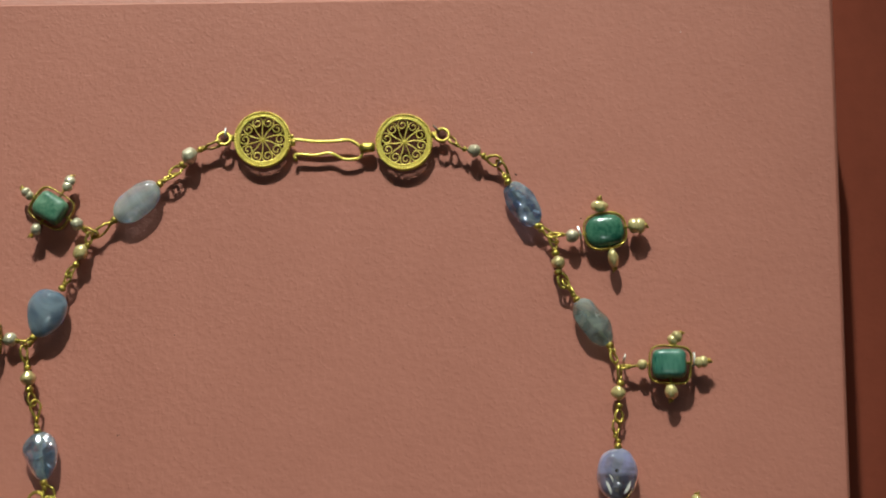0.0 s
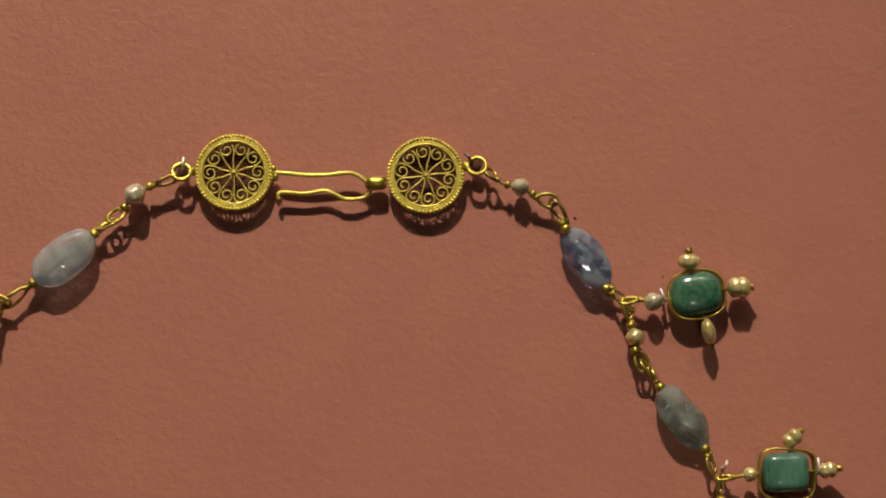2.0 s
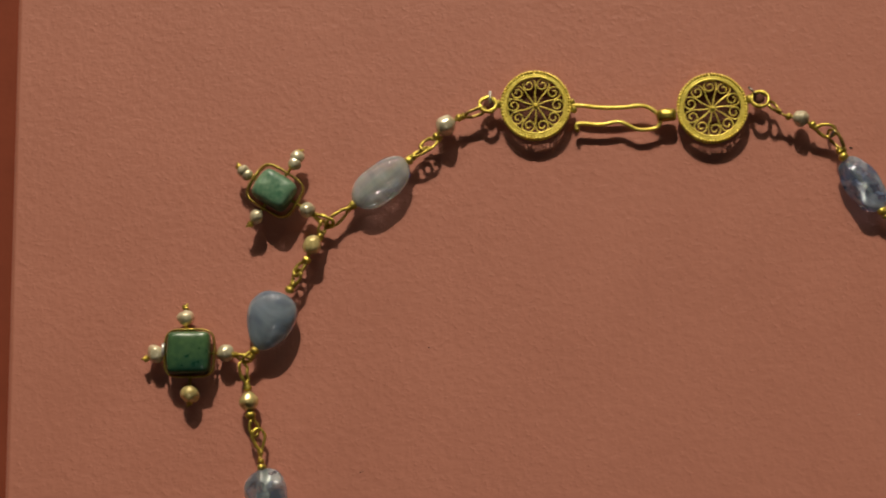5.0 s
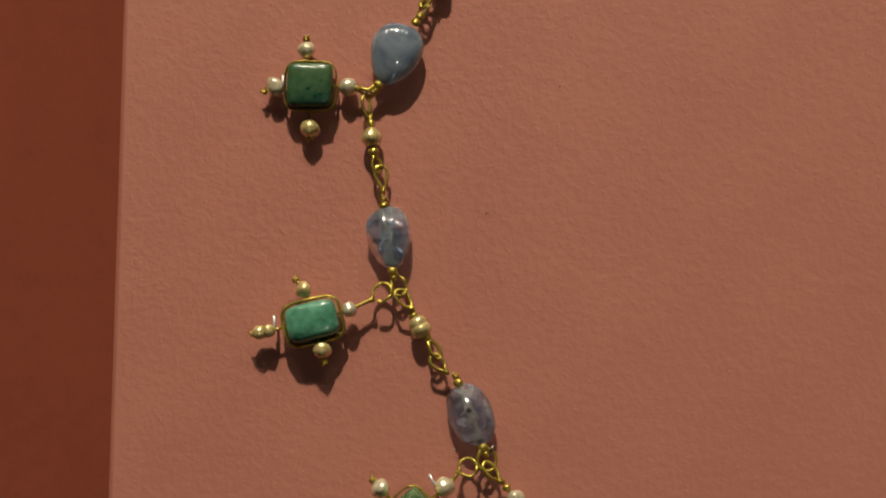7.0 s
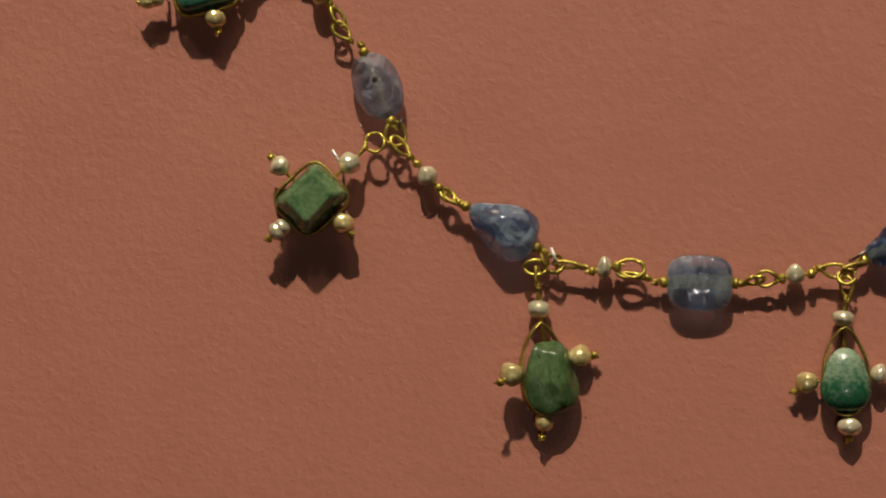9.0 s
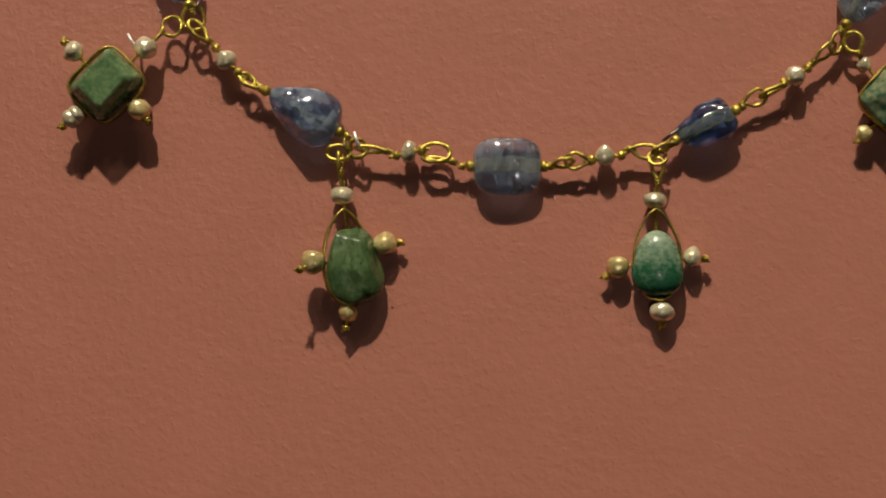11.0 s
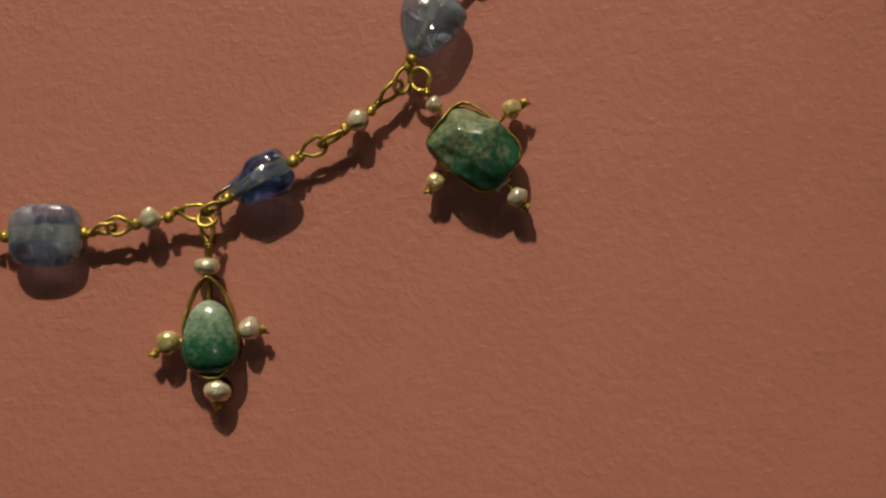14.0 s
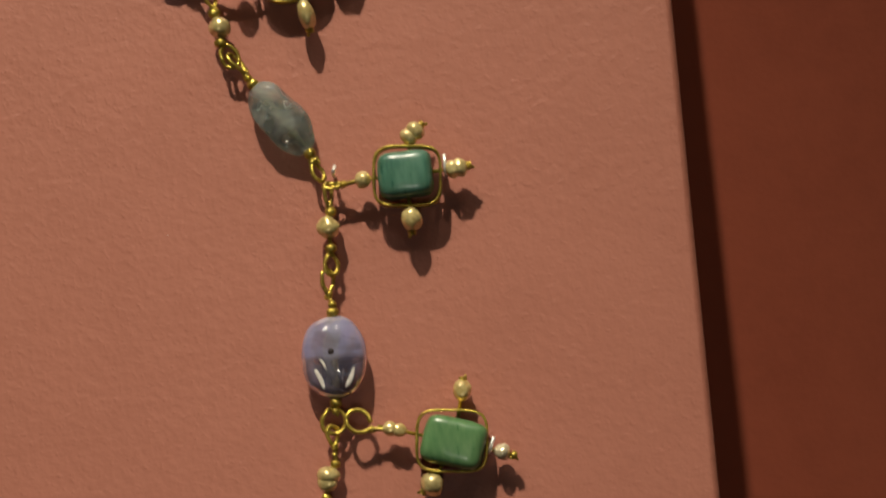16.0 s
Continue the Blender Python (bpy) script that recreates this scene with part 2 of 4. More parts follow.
SAPPHIRE_MIX = sapphire("blue_grey_sapphire", (0.32, 0.45, 0.76), (0.46, 0.56, 0.70), 0.96, 0.36, 1.7, bands=0.2, channel=0.35, thin=0.13)
SAPPHIRE_GREYBLUE = sapphire("grey_blue_sapphire", (0.54, 0.62, 0.74), (0.64, 0.71, 0.79), 0.92, 0.24, bands=0.4, channel=0.35)
SAPPHIRE_BLUE2 = sapphire("bright_blue_sapphire", (0.42, 0.52, 0.76), (0.62, 0.69, 0.78), 0.86, 0.32, 1.3, bands=0.1, channel=0.0)
DRILL = surface("drill_hole_lining", (0.30, 0.28, 0.18), (0.52, 0.49, 0.36), 700, 0.6)
FLAW = surface("pale_flaw", (0.55, 0.57, 0.58), (0.85, 0.87, 0.88), 900, 0.4)
# pale tone of the slivers that imitate reflections inside the banded bead
FACET_GLINT = surface("healed_crack", (0.55, 0.52, 0.46), (0.86, 0.84, 0.78), 900, 0.3, coat=0.5)
LINT = surface("pale_lint", (0.55, 0.45, 0.40), (0.75, 0.66, 0.60), 900, 0.9)
SPECK = surface("dark_speck", (0.015, 0.010, 0.008), (0.03, 0.02, 0.015), 900, 0.9)

# ---------------------------------------------------------------- helpers; lengths below are centimetres
CM = 0.01
BASE = {}


def part(name, bm, material, parent=None, label="", axis=None):
    """Links a bmesh (in centimetres, in the world) as one smooth mesh object about its own middle, under its parent.
    axis: the angle of a stone's drilled axis, to keep the stone's own coordinates on the mesh."""
    middle = sum((v.co for v in bm.verts), Vector()) / len(bm.verts)
    for v in bm.verts:
        v.co = (v.co - middle) * CM
    bmesh.ops.recalc_face_normals(bm, faces=bm.faces)
    mesh = bpy.data.meshes.new(name)
    bm.to_mesh(mesh)
    bm.free()
    mesh.polygons.foreach_set("use_smooth", [True] * len(mesh.polygons))
    mesh.materials.append(material)
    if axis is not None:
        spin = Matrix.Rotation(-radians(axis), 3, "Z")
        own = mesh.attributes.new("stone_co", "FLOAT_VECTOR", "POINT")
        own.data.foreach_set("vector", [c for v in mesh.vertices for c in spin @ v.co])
    ob = new(name, mesh)
    BASE[ob.name] = middle * CM
    ob.parent = parent
    ob.location = middle * CM - (BASE[parent.name] if parent else Vector())
    return tagged(ob, label)


def thing(name, x, y, label, category, group=""):
    """An Empty on the board at the foot of a thing."""
    ob = new(name)
    ob.empty_display_size = 0.005
    ob.location = BASE[ob.name] = Vector((x, y, 0)) * CM
    return tagged(ob, label, category, group)


def tube(bm, pts, r, n=8, closed=False, wobble=0.0):
    """A wire of radius r along the points."""
    pts = [Vector(p) for p in pts]
    count = len(pts)
    rings, side = [], None
    for i, p in enumerate(pts):
        a, b = (pts[i - 1], pts[(i + 1) % count]) if closed else (pts[max(i - 1, 0)], pts[min(i + 1, count - 1)])
        along = (b - a).normalized()
        if side is None:
            side = along.cross(Vector((0.11, 0.23, 0.97))).normalized()
        side = (side - along * side.dot(along)).normalized()
        up = along.cross(side)
        rr = r * (1 + wobble * noise.noise(p * 9))
        rings.append([bm.verts.new(p + (side * math.cos(k * math.tau / n) + up * math.sin(k * math.tau / n)) * rr) for k in range(n)])
    for i in range(count if closed else count - 1):
        a, b = rings[i], rings[(i + 1) % count]
        for k in range(n):
            bm.faces.new((a[k], a[(k + 1) % n], b[(k + 1) % n], b[k]))
    if not closed:
        bm.faces.new(rings[0])
        bm.faces.new(rings[-1])
    return bm


def curve(knots, steps=8):
    """A smooth line through the knots (Catmull-Rom)."""
    k = [Vector(p) for p in knots]
    k = [2 * k[0] - k[1], *k, 2 * k[-1] - k[-2]]
    out = []
    for a, b, c, d in zip(k, k[1:], k[2:], k[3:]):
        for s in range(steps):
            t = s / steps
            out.append(0.5 * (2 * b + (c - a) * t + (2 * a - 5 * b + 4 * c - d) * t * t + (3 * b - a - 3 * c + d) * t**3))
    return [*out, k[-2]]


def blob(bm, c, half, turn=0.0, p=2.0, q=2.0, taper=0.0, amp=0.0, rough=1.6, seed=0.0, level=4, lean=0.0, bend=0.0, under=0.0, facets=0):
    """A pebble, bead or cut stone: half lengths, a turn in the board's plane, squareness p (plan) and q (profile), a taper along
    its length, uneven by amp."""
    made = bmesh.ops.create_icosphere(bm, subdivisions=level, radius=1.0)["verts"]
    spin = Matrix.Rotation(radians(turn), 3, "Z") @ Matrix.Rotation(radians(lean), 3, "X")
    cuts = []
    for k in range(facets):
        a, up = 2.4 * k + 7.3 * seed, 0.38 + 0.57 * ((0.618 * k + 0.37 * seed) % 1)
        cuts.append((Vector((math.cos(a) * math.sqrt(1 - up * up), math.sin(a) * math.sqrt(1 - up * up), up)), 0.80 + 0.10 * ((0.41 * k + seed) % 1)))
    for v in made:
        d = v.co.copy()
        flat = (abs(d.x) ** p + abs(d.y) ** p) ** (1 / p)
        d = d / (flat**q + abs(d.z) ** q) ** (1 / q)
        for way, far in cuts:
            over = d.dot(way) - far
            if over > 0:
                d -= way * over * 0.9
        swell = 1 + amp * noise.noise(d * rough + Vector((seed, 2.7 * seed, -seed)))
        wide = 1 + taper * d.x
        at = Vector((d.x * half[0], d.y * half[1] * wide + bend * (d.x * d.x - 0.4), d.z * half[2] * (1 + 0.6 * taper * d.x))) * swell
        if under and d.z < 0:
            at.x, at.y = at.x * (1 - under * abs(d.z) ** 1.3), at.y * (1 - under * abs(d.z) ** 1.3)
        v.co = Vector(c) + spin @ at
    return bm


def step_cut(bm, c, half, turn, table=0.64):
    """A step-cut stone: a girdle with clipped corners, sloping facets and a flat table."""
    spin = Matrix.Rotation(radians(turn), 3, "Z")
    clip, loops = 0.16, []
    for size, z in ((0.70, -1.0), (1.0, -0.15), (1.0, 0.22), (0.86, 0.66), (table, 1.0)):
        corner = ((1, -1 + clip), (1, 1 - clip), (1 - clip, 1), (-1 + clip, 1), (-1, 1 - clip), (-1, -1 + clip), (-1 + clip, -1), (1 - clip, -1))
        loops.append([bm.verts.new(Vector(c) + spin @ Vector((u * half[0] * size, v * half[1] * size + 0.02 * z * u, (z + 0.03 * u * (z > 0.5)) * half[2]))) for u, v in corner])
    for a, b in zip(loops, loops[1:]):
        for k in range(8):
            bm.faces.new((a[k], a[(k + 1) % 8], b[(k + 1) % 8], b[k]))
    bm.faces.new(loops[0][::-1])
    bm.faces.new(loops[-1])
    bmesh.ops.bevel(bm, geom=bm.edges[:], offset=0.014, segments=2, affect="EDGES")
    return bm


def ring(bm, c, r, wire=0.028, turn=0.0, squash=1.0, tilt=0.0, steps=26, gap=0.0, lift=0.0):
    """A wire ring; turn, squash and tilt lay it over. gap: the part of the round that stays open."""
    spin = Matrix.Rotation(radians(turn), 3, "Z") @ Matrix.Rotation(radians(tilt), 3, "X")
    total = math.tau * (1 - gap)
    pts = []
    for k in range(steps if not gap else steps + 1):
        a = k / steps * total
        pts.append(Vector(c) + spin @ Vector((r * math.cos(a), r * squash * math.sin(a), lift * (k / steps - 0.5))))
    return tube(bm, pts, wire, closed=not gap, wobble=0.25)


def outline(half, p, steps=72):
    """A rounded rectangle or oval."""
    out = []
    for k in range(steps):
        a = k / steps * math.tau
        ca, sa = math.cos(a), math.sin(a)
        r = 1 / (abs(ca) ** p + abs(sa) ** p) ** (1 / p)
        out.append(Vector((half[0] * ca * r, half[1] * sa * r, 0)))
    return out


def drop_outline(half, sharp, steps=72):
    """A teardrop with its point at +x."""
    out = []
    for k in range(steps):
        a = k / steps * math.tau
        out.append(Vector((half[0] * math.cos(a), half[1] * math.sin(a) * abs(math.sin(a / 2)) ** sharp * 1.18, 0)))
    return out


def band(bm, pts, thick, low, high, place, wave=0.0):
    """A strip of metal on edge round a closed outline."""
    count, loops = len(pts), []
    for i, p in enumerate(pts):
        along = (pts[(i + 1) % count] - pts[i - 1]).normalized()
        out = Vector((along.y, -along.x, 0))
        w = wave * noise.noise(p * 3 + Vector((low, high, 0)))
        bits = ((0, low), (0.3 * thick, low - 0.01), (thick, low + 0.02), (thick, high - 0.02), (0.6 * thick, high), (0, high - 0.01))
        loops.append([bm.verts.new(place @ (p + out * o + Vector((0, 0, z + w)))) for o, z in bits])
    for i in range(count):
        a, b = loops[i], loops[(i + 1) % count]
        for k in range(6):
            bm.faces.new((a[k], b[k], b[(k + 1) % 6], a[(k + 1) % 6]))
    return bm


def coil(bm, c, axis, r=0.056, wire=0.023, turns=2.2):
    """The wound end of a wire."""
    axis = Vector(axis).normalized()
    side = axis.cross(Vector((0, 0, 1))).normalized()
    up = axis.cross(side)
    n = int(turns * 9)
    pts = [Vector(c) + axis * (0.075 * k / n - 0.03) + (side * math.cos(k * math.tau / 9) + up * math.sin(k * math.tau / 9)) * r * (1 - 0.35 * k / n)
           for k in range(n + 1)]
    pts.append(pts[-1] + axis * 0.04 + side * 0.02)
    return tube(bm, pts, wire, n=6)


def box(bm, x0, y0, z0, x1, y1, z1):
    made = bmesh.ops.create_cube(bm, size=1.0)["verts"]
    for v in made:
        v.co = Vector((x0 + (v.co.x + 0.5) * (x1 - x0), y0 + (v.co.y + 0.5) * (y1 - y0), z0 + (v.co.z + 0.5) * (z1 - z0)))
    return made


def shade_flat(ob):
    ob.data.polygons.foreach_set("use_smooth", [False] * len(ob.data.polygons))
    return ob


# ---------------------------------------------------------------- the board, the deck and the room round them
X0, X1, Y0, Y1 = -12.29, 12.38, -20.6, 3.91


def deck_height(y):
    """The deck slopes away under the board, which leans on it like a wedge."""
    return -3.2 - 0.12 * (3.9 - y)


bm = bmesh.new()
rows = [[bm.verts.new((x, y, deck_height(y))) for x, y in ((X0, Y0), (X1, Y0), (X1, Y1 - 0.065), (X0, Y1 + 0.065))]]
for inset, top, z in ((0.0, 0.0, -0.15), (0.015, 0.02, -0.085), (0.04, 0.10, -0.052), (0.07, 0.245, -0.021), (0.11, 0.275, 0.0)):
    rows.append([bm.verts.new(q) for q in ((X0 + inset, Y0 + inset, z), (X1 - inset, Y0 + inset, z),
                                          (X1 - inset, Y1 - 0.065 - top, z), (X0 + inset, Y1 + 0.065 - top, z))])
for a, b in zip(rows, rows[1:]):
    for k in range(4):
        bm.faces.new((a[k], a[(k + 1) % 4], b[(k + 1) % 4], b[k]))
bm.faces.new(rows[-1])
bm.faces.new(rows[0][::-1])
board = shade_flat(part("display_board", bm, BOARD_PAINT))
tagged(board, "terracotta pink painted display board with softly rounded edges", "display board", kind="structure")
bm = bmesh.new()
for v in box(bm, -70, -80, -60, 70, 60, 0):
    if v.co.z > -1:
        v.co.z = deck_height(v.co.y) - 0.004
deck = shade_flat(part("display_deck", bm, DECK_CLOTH))
tagged(deck, "dark russet painted sloping deck under the board", "deck", kind="structure")
for name, q in (("floor", (-165, -110, -66, 165, 255, -60)), ("wall_north", (-165, 255, -66, 165, 261, 180)), ("wall_south", (-165, -116, -66, 165, -110, 180)),
                ("wall_west", (-171, -116, -66, -165, 261, 180)), ("wall_east", (165, -116, -66, 171, 261, 180)),
                ("ceiling", (-171, -116, 180, 171, 261, 186))):
    bm = bmesh.new()
    box(bm, *q)
    kind_of = name.split("_")[0]
    tagged(shade_flat(part(name, bm, ROOM_PAINT)), f"dim brown painted gallery {kind_of}", kind_of, kind="structure")

# ---------------------------------------------------------------- the kinds of things on the board


def gold_bead(parent, x, y, z, r, turn=0.0):
    """A little drum of gold threaded on the wire."""
    bm = blob(bmesh.new(), (x, y, z), (r * 0.82, r, r), turn, p=2.6, q=2.2, amp=0.12, seed=x + y, level=2)
    return part("gold_bead", bm, GOLD, parent)


def pearl(parent, x, y, z, length, width, turn=0.0, peach=False, seed=0.0, name="pearl", lobes=False):
    """A small drilled baroque pearl."""
    bm = bmesh.new()
    if lobes:
        c, s = math.cos(radians(turn)), math.sin(radians(turn))
        for d, k in ((-0.34, 0.95), (0.36, 1.0)):
            blob(bm, (x + c * d * length, y + s * d * length, z), (max(length * 0.66, width * 0.85) * k, width * k, width * 0.95 * k), turn, amp=0.13, rough=1.1,
                 seed=seed + d, level=3)
    else:
        blob(bm, (x, y, z), (length, width, 0.5 * (length + width)), turn, amp=0.14, rough=1.2, seed=seed, level=4)
    return part(name, bm, PEARL_PEACH if peach else PEARL_WHITE, parent)


def sapphire_bead(x, y, half, turn, material, label, p=2.2, q=2.0, taper=0.0, amp=0.09, seed=0.0, bend=0.0, beads=0.095, rough=1.3, pit=False, facets=0, flaws=8, wire=None, glints=()):
    """A drilled, tumbled sapphire with a gold bead at each end of its wire."""
    z = half[2] * 0.97
    bm = blob(bmesh.new(), (x, y, z), half, turn, p, q, taper, amp, rough, seed, level=5, bend=bend, facets=facets)
    low = min(v.co.z for v in bm.verts)
    for v in bm.verts:
        v.co.z -= low
    z -= low
    skin = [v.co.copy() for v in bm.verts if v.co.z > z]
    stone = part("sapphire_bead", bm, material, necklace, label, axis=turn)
    c, s = math.cos(radians(turn)), math.sin(radians(turn))
    ends = [(x + c * d, y + s * d, z) for d in (-half[0] * 0.86, half[0] * 0.86)]
    part("drill_hole", tube(bmesh.new(), curve([ends[0], (x, y, z + 0.02), ends[1]], 4), 0.055, n=8, wobble=0.35), DRILL, stone)
    outer = wire or [(x + c * d, y + s * d) for d in (-half[0] - beads * 0.55, half[0] + beads * 0.55)]
    for bx, by in outer:
        gold_bead(stone, bx, by, z, beads, turn)
        away = Vector((bx - x, by - y, 0)).normalized()
        part("wire_coil", coil(bmesh.new(), Vector((bx, by, z)) + away * (beads + 0.03), away, r=0.052, wire=0.022, turns=2.6), GOLD, stone)
    bm = bmesh.new()
    for k in range(flaws):
        a, u, v = 2.399 * k + seed, (0.618 * k + 0.3 * seed) % 1 - 0.5, (0.382 * k + 0.7 * seed) % 1 - 0.5
        at = Matrix.Rotation(radians(turn), 3, "Z") @ Vector((u * half[0] * 1.2, v * half[1] * 1.1, 0.25 * half[2] * math.sin(5 * a)))
        blob(bm, (x + at.x, y + at.y, z + at.z), (0.04 + 0.07 * abs(math.sin(3 * a)), 0.012 + 0.022 * abs(math.cos(a)), 0.005), math.degrees(a), amp=0.5, rough=2.0,
             seed=seed + k, level=2, lean=50 * math.sin(a))
    if flaws:
        part("inclusion", bm, FLAW, stone)
    # slivers imitating inner facet reflections: (along, across, half length, half width, turn)
    for u, v, long, wide, twist in glints:
        at = Matrix.Rotation(radians(turn), 3, "Z") @ Vector((u * half[0], v * half[1], 0))
        over = max(q.z for q in skin if (q.x - x - at.x) ** 2 + (q.y - y - at.y) ** 2 < 0.0036) - z
        part("healed_crack", blob(bmesh.new(), (x + at.x, y + at.y, z + over), (long, wide, 0.010), turn + twist, amp=0.3, rough=1.5, seed=u + v, level=3, bend=0.02), FACET_GLINT, stone)
    if pit:
        part("pit", blob(bmesh.new(), (x - 0.02, y + 0.08, z + half[2] * 0.93), (0.05, 0.05, 0.04), level=2), SPECK, stone)
    return stone


def wire_link(knots, r=0.034):
    """The wire of a chain link, on which its pearl and gold beads are threaded."""
    return part("wire_link", tube(bmesh.new(), curve(knots, 7), r, n=7, wobble=0.25), GOLD_DARK, necklace)


def eye(x0, y0, x1, y1, wide, roll=30.0, z=0.26, r=0.033, point=0.6, gap=0.0, dark=False, parent=None, wraps=2.4, dip=0.0):
    """A hand-bent eye at the end of a wire: from its neck at (x0, y0) round by the tip at (x1, y1) and back, with the tail wound
    round the neck. wide: its half width seen from above; roll lays it over; gap: the part that stays open."""
    base, tip = Vector((x0, y0, z)), Vector((x1, y1, z + dip))
    along = tip - base
    side = Vector((-along.y, along.x, 0)).normalized()
    over = Vector((0, 0, 1)) * math.tan(radians(roll)) * wide
    jog = Vector((7.1 * x0, 3.3 * y1, z))
    pts = []
    for k in range(29):
        t = k / 28 * (1 - gap) * math.tau
        out = math.sin(t) * abs(math.sin(t / 2)) ** point * 1.12
        bent = 0.018 * noise.noise(jog + Vector((2.1 * math.cos(t), 2.1 * math.sin(t), 0)))
        pts.append(base + along * (0.5 - 0.5 * math.cos(t)) + side * (out * wide + bent) + over * out + Vector((0, 0, bent)))
    bm = tube(bmesh.new(), pts, r, n=7, wobble=0.3)
    if wraps:
        coil(bm, base - along.normalized() * 0.015, -along, r=r * 1.45, wire=r * 0.66, turns=wraps)
    return part("wire_eye", bm, GOLD_DARK if dark else GOLD, parent or necklace)


def chain_ring(x, y, z, radius, turn=0.0, squash=1.0, tilt=0.0, r=0.036, dark=False, gap=0.0):
    return part("chain_ring", ring(bmesh.new(), (x, y, z), radius, r, turn, squash, tilt, gap=gap), GOLD_DARK if dark else GOLD, necklace)


def clasp_disc(x, y, z, radius, turn):
    """An openwork drum: a flat rim with a grained edge, an arcade of loops round the side, and spokes that curl into scrolls."""
    bm = bmesh.new()
    rows = []
    for k in range(72):
        a = k / 72 * math.tau
        rows.append([bm.verts.new((x + radius * r * math.cos(a), y + radius * r * math.sin(a), z + h))
                     for r, h in ((0.79, -0.035), (0.785, 0.0), (0.80, 0.018), (0.86, 0.022), (0.925, 0.015), (0.945, -0.01), (0.93, -0.045))])
    for a, b in zip(rows, rows[1:] + rows[:1]):
        for k in range(7):
            bm.faces.new((a[k], b[k], b[(k + 1) % 7], a[(k + 1) % 7]))
    ring(bm, (x, y, 0.035), radius * 0.90, 0.034, steps=60)
    disc = part("clasp_disc", bm, GOLD_BRIGHT, necklace, "round openwork gold clasp disc with spiral filigree")
    bm = bmesh.new()
    for k in range(64):
        a = k / 64 * math.tau
        blob(bm, (x + radius * 0.935 * math.cos(a), y + radius * 0.935 * math.sin(a), z + 0.012), (0.037, 0.037, 0.036), level=2)
    part("grained_rim", bm, GOLD_BRIGHT, disc)
    part("inner_ring", ring(bmesh.new(), (x, y, z + 0.012), radius * 0.80, 0.022, steps=60), GOLD_BRIGHT, disc)
    for k in range(10):
        a = radians(turn) + (k + 0.5) / 10 * math.tau
        spin = Matrix.Rotation(a, 3, "Z")
        knots = [Vector((0.02, 0, 0)), Vector((radius * 0.30, -0.006, 0)), Vector((radius * 0.50, -0.030, 0))]
        # the spoke runs out, swings wide along the rim and winds in to a scroll
        for s in range(15):
            b = radians(-55) + s / 14 * radians(500)
            rr = 0.140 * (1 - 0.74 * s / 14)
            knots.append(Vector((radius * 0.585 + rr * 1.02 * math.cos(b), 0.102 + rr * math.sin(b), 0.02 * s / 14)))
        pts = [Vector((x, y, z - 0.02)) + spin @ q for q in curve(knots, 3)]
        part("scroll", tube(bmesh.new(), pts, 0.0140, n=6, wobble=0.2), GOLD_BRIGHT, disc)
    bm = bmesh.new()
    for k in range(26):
        a = k / 26 * math.tau
        out, along = Vector((math.cos(a), math.sin(a), 0)), Vector((-math.sin(a), math.cos(a), 0))
        pts = [Vector((x, y, 0)) + out * radius * 0.90 + along * (0.055 * math.cos(b)) + Vector((0, 0, 0.145 + 0.085 * math.sin(b)))
               for b in (n / 12 * math.tau for n in range(12))]
        tube(bm, pts, 0.016, n=5, closed=True)
    part("side_arcade", bm, GOLD, disc, "arcade of small gold wire loops round the side")
    # added plate whose dark colour imitates the shaded board under the openwork
    part("back_plate", blob(bmesh.new(), (x, y, 0.03), (radius * 0.86, radius * 0.86, 0.012), level=3), PIN_SHADE_BROWN, disc, "dark added plate imitating shade inside the disc")
    part("boss", blob(bmesh.new(), (x, y, z + 0.005), (0.042, 0.042, 0.03), level=2), GOLD_BRIGHT, disc)
    return disc


